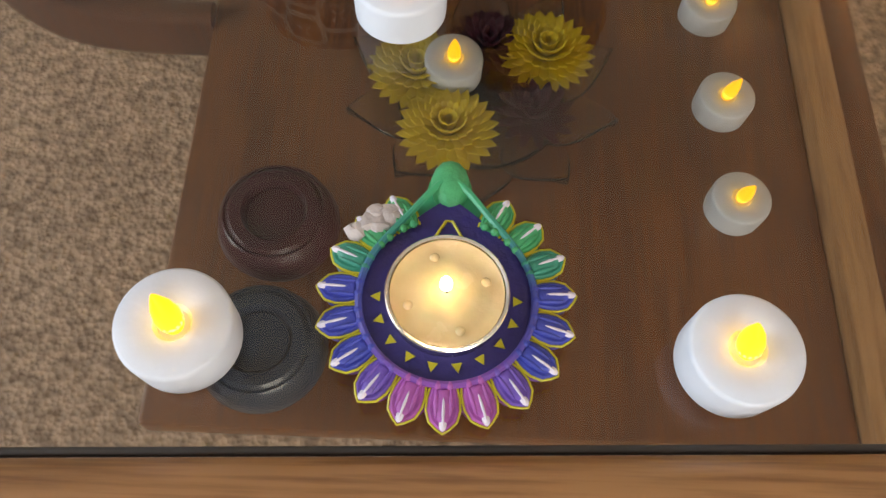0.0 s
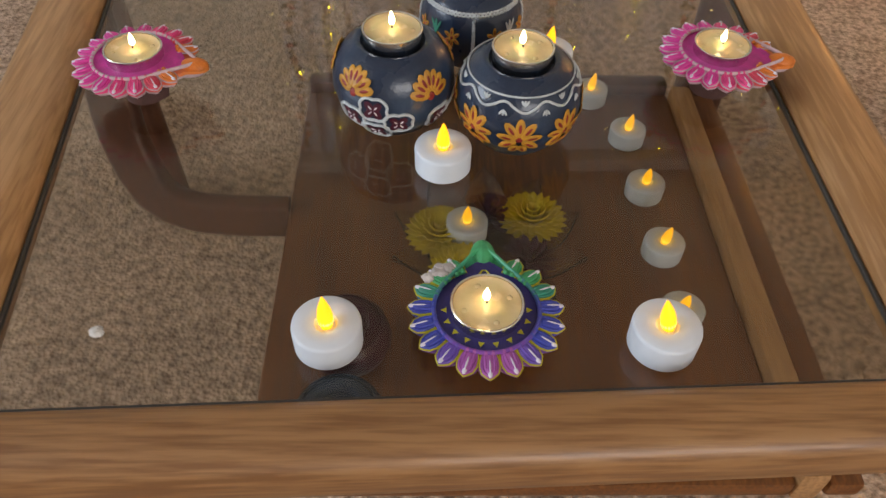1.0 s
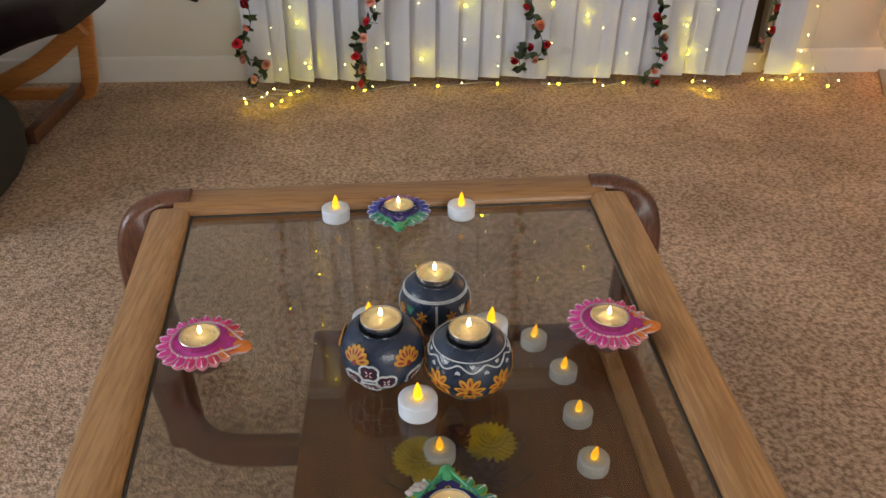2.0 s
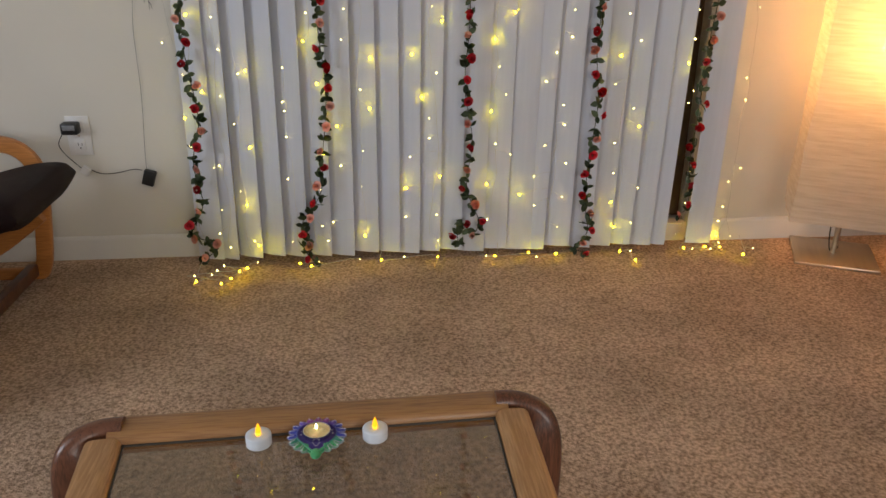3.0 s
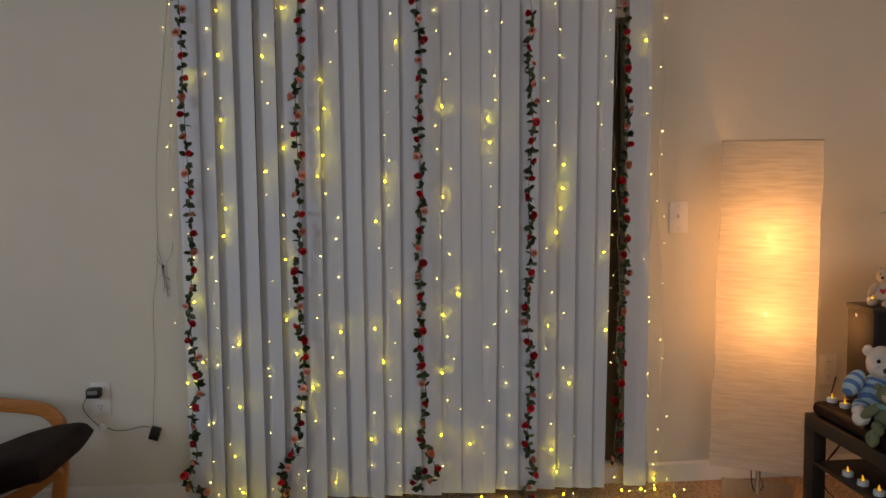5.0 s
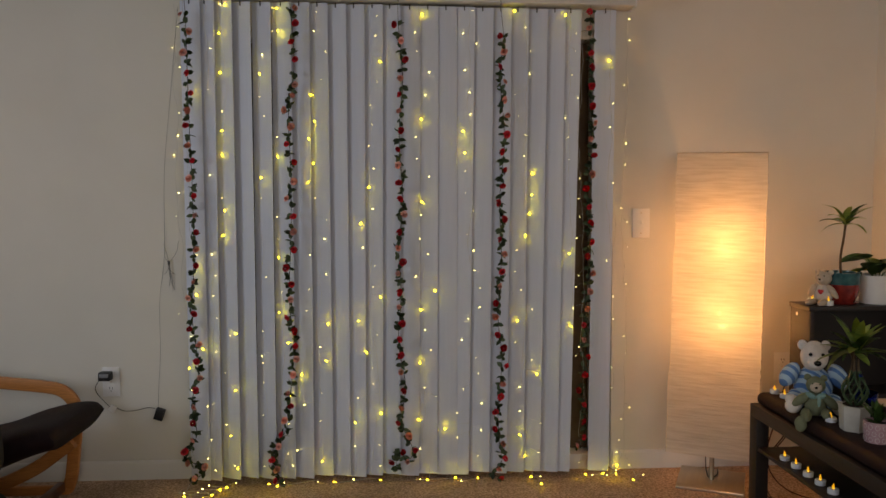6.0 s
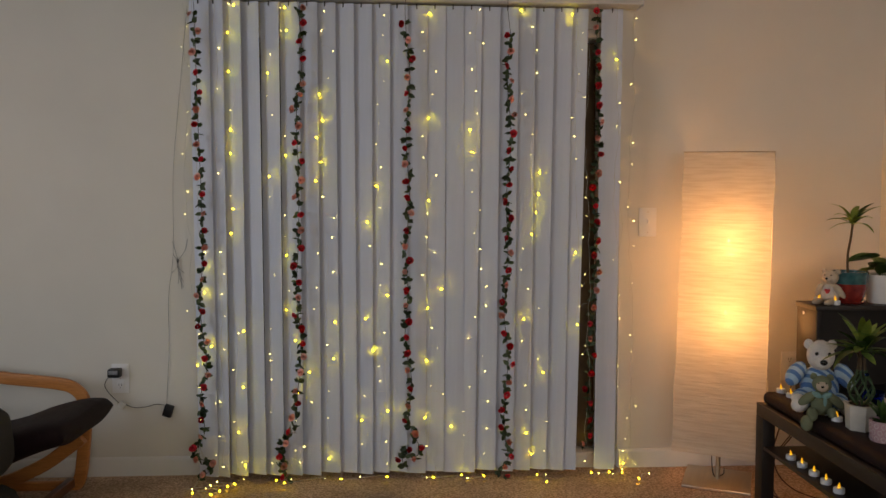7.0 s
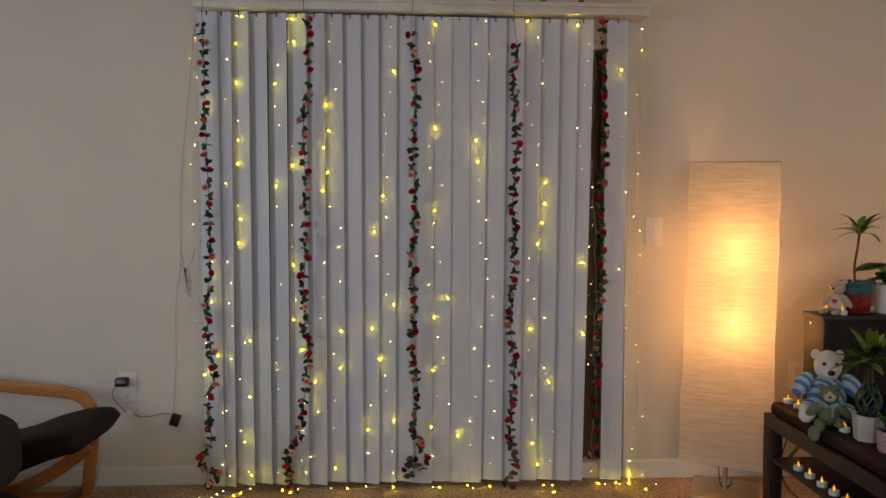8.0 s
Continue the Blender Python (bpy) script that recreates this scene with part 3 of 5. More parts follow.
arm_frame(2.405)
arm_frame(1.80, -0.55)
CHAIR_RAIL = ((-1.40, 0.018), (-1.15, 0.028), (-0.96, 0.100), (-0.84, 0.180), (-0.785, 0.222))
for y, end in ((2.355, 0.0), (1.99, -0.30)):
    pts = smooth_path([Vector((q[0] + end, y, q[1])) + C0 for q in CHAIR_RAIL], 5)
    part("seat_rail", sweep(pts, rounded(0.03, 0.055, 0.008)), M["birch"], chair)
part("cross_bar", box(-0.86 + 1.1, -0.83 + 1.1, -0.10, 0.279, 0.02, 0.06, 0.004), M["walnut"], chair)


def chair_cushion():
    bm = bmesh.new()
    n, k = 26, 18
    spine = smooth_path([Vector((-1.55, 0, 0.24)), Vector((-1.30, 0, 0.205)), Vector((-1.06, 0, 0.245)), Vector((-0.85, 0, 0.315)), Vector((-0.71, 0, 0.355)), Vector((-0.652, 0, 0.356))], 5)
    rings = []
    for i, q in enumerate(spine):
        t = i / (len(spine) - 1)
        hgt = 0.075 * (1 - 0.55 * t ** 2.2) if t < 0.96 else 0.026 if t < 1 else 0.010
        ring = []
        for j in range(k):
            a = 2 * math.pi * j / k
            ca, sa = math.cos(a), math.sin(a)
            y = math.copysign(abs(ca) ** 0.35, ca) * 0.225
            z = math.copysign(abs(sa) ** 0.7, sa) * hgt
            z += 0.006 * noise.noise(Vector((q.x * 7, y * 7, 3)))
            ring.append(bm.verts.new(Vector((q.x, 2.13 + y, q.z + z)) + C0))
        rings.append(ring)
    for a, b in zip(rings, rings[1:]):
        for j in range(k):
            bm.faces.new((a[j], a[(j + 1) % k], b[(j + 1) % k], b[j]))
    bm.faces.new(rings[0][::-1]); bm.faces.new(rings[-1])
    return bm


part("seat_cushion", chair_cushion(), M["leather"], chair, "dark brown leather seat cushion")

# ---- candles and lights on the table ----
PAINTS = {}


def paint(r, g, b, rough=0.45):
    key = (r, g, b)
    if key not in PAINTS:
        PAINTS[key] = surf("paint", (r, g, b), (r * 0.72, g * 0.72, b * 0.72), 160, rough, 0.25, 600, big=40)
    return PAINTS[key]


SHELL = finish(lathe([(0, 0), (0.0172, 0), (0.0184, 0.0012), (0.0186, 0.0150), (0.0182, 0.0166), (0.0172, 0.0174), (0.0100, 0.0175), (0.0062, 0.0168), (0.0050, 0.0150), (0, 0.0150)], 40))
SHELL.materials.append(M["tealight"])
LEDFLAME = finish(lathe([(0, -0.004), (0.0030, -0.003), (0.0039, 0.001), (0.0040, 0.0045), (0.0033, 0.009), (0.0020, 0.0132), (0.0008, 0.0165), (0, 0.0178)], 16))
LEDFLAME.materials.append(M["ledflame"])
LEDCORE = finish(ball(0.0016, 0.0016, 0.0022))
LEDCORE.materials.append(glow("led_core", (1.0, 0.72, 0.10), 1.3))


def tealight(x, y, z, turn=0.0, lean=8.0, group="tealights on the glass table", where="on the glass"):
    t = thing("led_tealight", (x, y, z + 0.0002), "white LED tealight with a yellow flame bulb " + where, "tealight", group, turn)
    part("shell", SHELL, None, t, m=Matrix.Diagonal((0.95, 0.95, 1, 1)))
    f = part("flame_bulb", LEDFLAME, None, t, "glowing yellow flame-shaped bulb", m=pose(0, 0, 0.0178, lean, 0, 0))
    part("led", LEDCORE, None, f, m=pose(0, 0, 0.0015) @ Matrix.Diagonal((2.5, 2.5, 1.9, 1)))
    return t


for x, y, turn, lean in ((0.1065, 0.395, 20, -6), (0.2765, 0.394, 250, 14), (0.166, 0.530, 0, 4), (0.071, 0.884, 40, 5), (0.231, 0.885, 0, 6), (0.120, 0.652, 0, 4), (0.242, 0.637, 80, 5)):
    tealight(x, y, GLASS, turn, lean)
for x, y, turn in ((0.361, 0.541, 10), (0.361, 0.613, 60), (0.359, 0.688, 0), (0.356, 0.766, 30), (0.328, 0.832, 90)):
    tealight(x, y, SHELF, turn, 8, "tealights on the lower shelf", "on the shelf")

CUP = finish(lathe([(0, 0), (0.0176, 0), (0.0183, 0.001), (0.0185, 0.0130), (0.0190, 0.0134), (0.0186, 0.0138), (0.0178, 0.0134), (0.0176, 0.010), (0.0174, 0.0085), (0, 0.0085)], 40))
CUP.materials.append(M["silver"])
WAX = finish(lathe([(0, 0.0015), (0.003, 0.0014), (0.006, 0.0006), (0.0085, 0.0012), (0.0105, 0.0004), (0.0135, 0.0002), (0.0168, 0.0006), (0.0175, 0.0012), (0.0175, -0.001), (0, -0.001)], 36))
WAX.materials.append(M["wax"])
WICK = finish(tube([Vector((0, 0, 0)), Vector((0.0003, 0.0002, 0.003)), Vector((0.001, 0.0004, 0.0058))], 0.0006, 6))
WICK.materials.append(M["black"])
FLAME = finish(lathe([(0, 0), (0.0016, 0.0012), (0.0023, 0.0035), (0.0021, 0.0065), (0.0012, 0.0100), (0, 0.0135)], 14))
FLAME.materials.append(M["flame"])
DIMPLE = finish(ball(0.0016, 0.0016, 0.0010, u=10, v=6))
DIMPLE.materials.append(M["wax"])


def candle(x, y, z, group="burning candles on the table", holder="clay lamp"):
    t = thing("tea_candle", (x, y, z), "burning tea candle in a foil cup in a " + holder, "candle", group, 35 + 400 * x)
    part("cup", CUP, None, t, "shiny foil cup")
    w = part("wax", WAX, None, t, "melted golden wax", m=pose(0, 0, 0.0115))
    for i in range(4):
        a = radians(90 * i)
        part("dimple", DIMPLE, None, w, m=pose(0.0125 * math.cos(a), 0.0125 * math.sin(a), 0.0002))
    k = part("wick", WICK, None, t, m=pose(0, 0, 0.0116))
    part("flame", FLAME, None, k, "small bright flame", m=pose(0.0008, 0.0003, 0.0030) @ Matrix.Diagonal((0.85, 0.85, 0.72, 1)))
    return t


# ---- painted clay diyas ----
N_PETAL = 19


def diya_outline(inner=0.0345, outer=0.0402):
    """Teardrop with pointed lobes; the tip points along +y."""
    out = []
    steps = 10 * N_PETAL
    for i in range(steps):
        a = 2 * math.pi * i / steps
        q = a if a < math.pi else 2 * math.pi - a
        s = 1 - abs(2 * ((N_PETAL * a / (2 * math.pi)) % 1.0) - 1)
        r = inner + (outer - inner) * (0.55 * s ** 0.45 + 0.45 * s)
        if q < 0.26:
            r = max(r * 0.98, 0.0500 - 0.011 * (q / 0.20) ** 2.2)
        out.append((r * math.sin(a), r * math.cos(a)))
    return out


def tear(r, tip, n=64):
    out = []
    for i in range(n):
        a = 2 * math.pi * i / n
        q = a if a < math.pi else 2 * math.pi - a
        k = r + (tip - r) * math.exp(-(q / 0.34) ** 1.3)
        out.append((k * math.sin(a), k * math.cos(a)))
    return out


PETAL_EDGE = [(x_, y_ * 0.84) for x_, y_ in ((-0.0036, -0.0078), (-0.0047, -0.0030), (-0.0049, 0.0010), (-0.0040, 0.0050), (-0.0018, 0.0074), (0, 0.0088), (0.0018, 0.0074), (0.0040, 0.0050), (0.0049, 0.0010), (0.0047, -0.0030), (0.0036, -0.0078))]


def petal_mesh(material):
    """A pointed petal, domed, with a groove down each side."""
    bm = bmesh.new()
    loops = []
    for k, z in ((1.0, 0.0), (0.97, 0.0012), (0.80, 0.0022), (0.55, 0.0019), (0.42, 0.0028), (0.15, 0.0031)):
        loops.append([bm.verts.new((x * k, (y + 0.0005) * (0.55 + 0.45 * k) - 0.0005, z)) for x, y in PETAL_EDGE])
    n_ = len(PETAL_EDGE)
    for a, b in zip(loops, loops[1:]):
        for i in range(n_):
            j = (i + 1) % n_
            bm.faces.new((a[i], a[j], b[j], b[i]))
    bm.faces.new(loops[-1])
    bm.faces.new(loops[0][::-1])
    me = finish(bm, angle=60)
    me.materials.append(material)
    return me


def ridge_mesh(material):
    bm = bmesh.new()
    for s in (-1, 1):
        ball(0.0008, 0.0050, 0.0011, (s * 0.0022, -0.0012, 0.0022), bm=bm, u=8, v=6)
    me = finish(bm)
    me.materials.append(material)
    return me


DAB = bmesh.new()
ball(0.0012, 0.0019, 0.0007, (0, 0.0052, 0.0024), bm=DAB, u=10, v=6)
ball(0.0005, 0.0044, 0.0006, (0, 0.0015, 0.0030), bm=DAB, u=8, v=6)
DAB = finish(DAB)
DAB.materials.append(paint(0.80, 0.76, 0.86))
BEAD = finish(ball(0.0014, 0.0014, 0.0014, u=10, v=6))
EDGE = finish(tube([Vector((x * 1.02, y * 1.02, 0.0009)) for x, y in PETAL_EDGE], 0.00052, 5))


def diya(x, y, rz, tones, blend, dish, edge, tip_tone, body, label, lift=0.0, chipped=False, rim=None):
    d = thing("diya", (x, y, GLASS), label, "clay lamp", "painted clay diyas on the table", rz)
    low = [(a * 0.40, b * 0.40) for a, b in tear(0.034, 0.040)]
    # assumed foot that carries the raised diyas
    part("foot", prism(low, 0.0, 0.0035 + lift, inset=-0.30), FOOT, d, "assumed clay foot darkened like the reflection below it")
    part("base", prism([(a * 0.93, b * 0.93) for a, b in diya_outline()], 0.0035 + lift, 0.0066 + lift, inset=-0.065), body, d, "pale lower petal rim")
    part("plate", prism(diya_outline(), 0.0066 + lift, 0.0086 + lift, inset=0.01), blend, d)
    part("dish", prism(tear(0.0268, 0.035), 0.0087 + lift, 0.0105 + lift), dish, d, "dark painted dish")
    part("dish_rim", tube([Vector((a, b, 0.0118 + lift)) for a, b in tear(0.0272, 0.0425)], 0.0012, 7, True), rim or blend, d)
    part("tip", ball(0.0066, 0.0095, 0.0042, (0, 0.0408, 0.0090 + lift)), tip_tone, d)
    eg = EDGE.copy()
    eg.materials.clear()
    eg.materials.append(edge)
    cache = {}
    for i in range(N_PETAL):
        a = 2 * math.pi * (i + 0.5) / N_PETAL
        q = math.degrees(a if a < math.pi else 2 * math.pi - a)
        if q < 14:
            continue
        tone = tones[min(len(tones) - 1, int((q - 14) / 166 * len(tones)))]
        if tone not in cache:
            bd_ = BEAD.copy()
            bd_.materials.append(tone)
            cache[tone] = (petal_mesh(tone), ridge_mesh(tone), bd_)
        pm, gm, bd_ = cache[tone]
        r = 0.0332
        pl_ = part("petal", pm, None, d, m=pose(r * math.sin(a), r * math.cos(a), 0.0086 + lift, -7, 0, -math.degrees(a)))
        part("ridge", gm, None, pl_)
        part("white_dab", DAB, None, pl_)
        part("petal_edge", eg, None, pl_)
        for s in (-1, 1):
            part("bead", bd_, None, pl_, m=pose(s * 0.0018, -0.0062, 0.0024))
    for i in range(0 if rim else 10):
        a = radians(90 + 20 * i)
        tri = bmesh.new()
        vs = [tri.verts.new(q) for q in ((-0.0016, 0, 0), (0.0016, 0, 0), (0, 0.0030, 0), (-0.0016, 0, 0.0004), (0.0016, 0, 0.0004), (0, 0.0030, 0.0004))]
        tri.faces.new((vs[0], vs[2], vs[1])); tri.faces.new(vs[3:])
        for j in range(3):
            k = (j + 1) % 3
            tri.faces.new((vs[j], vs[k], vs[k + 3], vs[j + 3]))
        part("painted_triangle", tri, edge, d, m=pose(0.0206 * math.sin(a), 0.0206 * math.cos(a), 0.0106 + lift, 0, 0, -math.degrees(a)))
    if not rim:
        part("painted_arrow", tube([Vector((-0.0052, 0.0195, 0.0108 + lift)), Vector((-0.001, 0.0268, 0.0108 + lift)), Vector((0.001, 0.0268, 0.0108 + lift)), Vector((0.0052, 0.0195, 0.0108 + lift))], 0.0005, 5), edge, d)
    if chipped:
        chip = bmesh.new()
        rr = random.Random(2)
        for dx, dy, s in ((0, 0, 0.0058), (0.0055, 0.0040, 0.0052), (-0.0055, -0.0022, 0.0042), (0.001, 0.0045, 0.0042)):
            ball(s, s * 0.8, s * 0.42, (-0.0240 + dx, 0.0245 + dy, 0.0102), bm=chip, u=10, v=7)
        for v in chip.verts:
            v.co += Vector((rr.uniform(-1, 1), rr.uniform(-1, 1), rr.uniform(-1, 1))) * 0.0006
        part("chip", chip, paint(0.60, 0.54, 0.52, 0.95), d, "chipped bare white clay")
    candle(x, y, GLASS + 0.0040 + lift)
    return d


# foot colour stands in for the dark reflection under the diyas
FOOT = paint(0.11, 0.05, 0.045, 0.8)
GREEN, TEAL, BLUE, VIOLET, PURPLE = paint(0.08, 0.44, 0.18), paint(0.05, 0.32, 0.22), paint(0.06, 0.08, 0.48), paint(0.18, 0.10, 0.50), paint(0.46, 0.12, 0.46)
MAGENTA, PINK, RED, ORANGE = paint(0.84, 0.06, 0.40), paint(0.86, 0.07, 0.28), paint(0.72, 0.06, 0.11), paint(0.80, 0.22, 0.03)
YEL, WHITE, PALE, PALEP = paint(0.62, 0.56, 0.02), paint(0.78, 0.72, 0.74), paint(0.50, 0.47, 0.56, 0.8), paint(0.68, 0.50, 0.54, 0.8)
cool = [GREEN, GREEN, TEAL, BLUE, BLUE, BLUE, VIOLET, PURPLE, PURPLE]
warm = [ORANGE, RED, PINK, PINK, MAGENTA, MAGENTA, MAGENTA, MAGENTA]
COOLG = grade("cool_gradient", [(0.36, 0.10, 0.38), (0.28, 0.07, 0.36), (0.09, 0.07, 0.38), (0.06, 0.08, 0.36), (0.05, 0.30, 0.22), (0.07, 0.42, 0.18)])
WARMG = grade("warm_gradient", [(0.74, 0.07, 0.46), (0.76, 0.07, 0.38), (0.78, 0.06, 0.24), (0.74, 0.08, 0.14), (0.80, 0.24, 0.05)])
diya(0.187, 0.408, 0, cool, COOLG, paint(0.030, 0.022, 0.17), YEL, GREEN, PALE, "blue, violet and green painted clay diya with a chipped rim", 0.0, True)
diya(0.151, 0.880, 180, cool, COOLG, paint(0.04, 0.02, 0.22), PALE, GREEN, PALE, "blue, violet and green painted clay diya beside the back rail", 0.004)
diya(-0.037, 0.604, -100, warm, WARMG, paint(0.72, 0.045, 0.40), PALEP, ORANGE, PALEP, "magenta and orange painted clay diya beside the oak rail", 0.019, False, PALEP)
diya(0.356, 0.616, -100, warm, WARMG, paint(0.66, 0.04, 0.36), PALEP, ORANGE, PALEP, "magenta and orange painted clay diya on the glass", 0.019, False, PALEP)

# ---- painted round candle pots ----
POT_PROFILE = [(0, 0), (0.020, 0), (0.0235, 0.0012), (0.0300, 0.0080), (0.0360, 0.0165), (0.0386, 0.0255), (0.0380, 0.0345), (0.0345, 0.0430), (0.0292, 0.0490), (0.0258, 0.0505), (0.0240, 0.0522), (0.0218, 0.0524), (0.0200, 0.0518), (0.0192, 0.0490), (0.0190, 0.0470), (0, 0.0470)]
NAVY = surf("navy_lacquer", (0.028, 0.052, 0.100), (0.014, 0.024, 0.050), 26, 0.30, 0.2, 400, big=30, coat=0.3, rough_var=0.12)


def pot_surface(theta, z):
    """Place and frame on the pot's side: x along, y up the side, z outward."""
    outer = POT_PROFILE[1:10]
    for (r0, z0), (r1, z1) in zip(outer, outer[1:]):
        if z0 <= z <= z1:
            r = r0 + (r1 - r0) * (z - z0) / max(1e-6, z1 - z0)
            slope = Vector((r1 - r0, z1 - z0)).normalized()
            break
    else:
        r, slope = outer[-1][0], Vector((-0.7, 0.7))
    c, s = math.cos(theta), math.sin(theta)
    up = Vector((slope.x * c, slope.x * s, slope.y))
    along = Vector((-s, c, 0))
    out = along.cross(up)
    m = Matrix((along, up, out)).transposed().to_4x4()
    m.translation = Vector((r * c, r * s, z)) + out * 0.0002
    return m


def on_pot(theta, z, u, v, lift=0.0004):
    m = pot_surface(theta, z)
    r = max(0.02, Vector((m.translation.x, m.translation.y)).length)
    q = pot_surface(theta + u / r, min(0.0505, max(0.002, z + v)))
    return q.translation + q.to_3x3() @ Vector((0, 0, lift))


def daisy(pot, theta, z, size, n, tone, heart, fan=False):
    fl = bmesh.new()
    hearts = bmesh.new()
    for i in range(n):
        a = (radians(-75 + 150 * i / (n - 1)) if fan else 2 * math.pi * i / n)
        d = Vector((math.sin(a), math.cos(a)))
        at = on_pot(theta, z, d.x * size * 0.58, d.y * size * 0.58)
        m = pot_surface(theta + d.x * size * 0.58 / 0.036, min(0.050, max(0.002, z + d.y * size * 0.58)))
        rot = m.to_3x3().to_4x4() @ Matrix.Rotation(-a, 4, "Z")
        ball(size * 0.22, size * 0.46, 0.0006, at, rot, fl, 10, 6)
        ball(size * 0.10, size * 0.30, 0.0009, at, rot, hearts, 8, 5)
    part("painted_flower", fl, tone, pot, "orange painted flower")
    m = pot_surface(theta, z)
    ball(size * 0.2, size * 0.2, 0.0010, m.translation, m.to_3x3().to_4x4(), hearts, 10, 6)
    part("flower_heart", hearts, heart, pot)


def line_on(pot, name, pts, r, tone, closed=False):
    part(name, tube(pts, r, 5, closed), tone, pot)


def pot(x, y, turn, label, wide=1.02):
    p_ = thing("candle_pot", (x, y, GLASS), label, "candle holder", "painted candle pots on the table", turn)
    p_.scale = (wide, wide, 1.12)
    part("body", lathe(POT_PROFILE, 48), NAVY, p_, "glossy navy lacquered body")
    candle(x, y, GLASS + 0.0472 * 1.12, holder="navy pot")
    return p_


AMBER, RUST, CHALK, PLUM = paint(0.62, 0.30, 0.03), paint(0.30, 0.025, 0.02), paint(0.62, 0.66, 0.68), paint(0.09, 0.012, 0.03)
pl = pot(0.1345, 0.583, 0, "navy round candle pot with orange fans and white outlined blossoms")
for t, z, fan in ((-128, 0.036, True), (-52, 0.034, True), (20, 0.036, True), (95, 0.036, True), (170, 0.034, True)):
    daisy(pl, radians(t), z, 0.0140, 7, AMBER, RUST, fan)
for t, z in ((-107, 0.0285), (-131, 0.0195), (-84, 0.0195), (-108, 0.0105), (-40, 0.017), (60, 0.017), (150, 0.018), (0, 0.017)):
    th = radians(t)
    pts = []
    for i in range(40):
        a = 2 * math.pi * i / 40
        k = 0.0082 * (1 + 0.22 * abs(math.sin(2 * a)))
        pts.append(on_pot(th, z, k * math.cos(a), k * math.sin(a) * 0.8, 0.0004))
    line_on(pl, "white_outline", pts, 0.0010, CHALK, True)
    bl = bmesh.new()
    dots = bmesh.new()
    for i in range(4):
        a = radians(45 + 90 * i)
        at = on_pot(th, z, 0.0036 * math.cos(a), 0.0032 * math.sin(a))
        m = pot_surface(th, z).to_3x3().to_4x4() @ Matrix.Rotation(a - math.pi / 2, 4, "Z")
        ball(0.0026, 0.0038, 0.0005, at, m, bl, 8, 5)
        ball(0.0006, 0.0019, 0.0011, on_pot(th, z, 0.0026 * math.cos(a), 0.0024 * math.sin(a)), m, dots, 6, 4)
    part("painted_blossom", bl, PLUM, pl)
    part("blossom_outline", dots, WHITE, pl)
pr = pot(0.2135, 0.564, 0, "navy round candle pot with orange daisies and a white wavy band")
for t in range(-170, 190, 45):
    daisy(pr, radians(t + 32), 0.0235, 0.0135, 9, AMBER, RUST)
wave = [on_pot(2 * math.pi * i / 144, 0.0420, 0, 0.0022 * math.sin(9 * 2 * math.pi * i / 144), 0.0005) for i in range(144)]
line_on(pr, "white_wave", wave, 0.0008, CHALK, True)
line_on(pr, "white_line", [on_pot(2 * math.pi * i / 96, 0.0465, 0, 0, 0.0005) for i in range(96)], 0.0006, CHALK, True)
marks = bmesh.new()
for i in range(18):
    th = 2 * math.pi * (i + 0.5) / 18
    up = 1 if i % 2 else -1
    m = pot_surface(th, 0.0420)
    for s in (-1, 0, 1):
        ball(0.0008, 0.0020, 0.0006, on_pot(th, 0.0415, s * 0.0013, up * 0.0026), m.to_3x3().to_4x4() @ Matrix.Rotation(-s * 0.6 * up, 4, "Z"), marks, 6, 4)
part("stroke_band", marks, CHALK, pr)
pb = pot(0.1870, 0.656, 0, "navy round candle pot with a white braid and orange dots", 0.92)
for ph in (0, math.pi):
    ring_pts = [on_pot(2 * math.pi * i / 160, 0.0440, 0, 0.0010 * math.sin(36 * 2 * math.pi * i / 160 + ph), 0.0006) for i in range(160)]
    line_on(pb, "white_braid", ring_pts, 0.0008, CHALK, True)
for t in (-90, 0, 90, 180):
    for ph in (0, math.pi):
        pts = [on_pot(radians(t), 0.024, 0.0009 * math.sin(i * 1.2 + ph), -0.020 + 0.0012 * i * 0.8, 0.0006) for i in range(40)]
        line_on(pb, "white_chain", pts, 0.0008, CHALK)
    for dt in (-24, 24):
        daisy(pb, radians(t + dt), 0.030, 0.0066, 6, AMBER, RUST)
    lf = bmesh.new()
    for dv in (-0.5, 0, 0.5):
        m = pot_surface(radians(t + 45), 0.033).to_3x3().to_4x4() @ Matrix.Rotation(dv, 4, "Z")
        ball(0.0012, 0.0055, 0.0005, on_pot(radians(t + 45), 0.033, -0.004 * dv, 0.001), m, lf, 8, 5)
    part("painted_leaf", lf, CHALK if t % 180 else TEAL, pb)

crumb = ball(0.0042, 0.0034, 0.0026, u=8, v=5)
for v in crumb.verts:
    v.co += Vector((noise.noise(v.co * 900), noise.noise(v.co * 800 + Vector((3, 1, 2))), 0)) * 0.0012
solid("paper_scrap", crumb, paint(0.75, 0.74, 0.72, 0.9), "small white scrap lying on the glass table", "scrap", (-0.012, 0.400, GLASS + 0.0022))

# ---- lotus bowl and candles on the lower shelf ----
lotus = thing("lotus_bowl", (0.208, 0.607, SHELF), "clear lotus bowl filled with yellow and maroon flowers", "bowl")
part("dish", lathe([(0, 0.0), (0.028, 0.0), (0.045, 0.004), (0.052, 0.012), (0.050, 0.013), (0.043, 0.006), (0.026, 0.002), (0, 0.002)], 32), M["clear"], lotus)


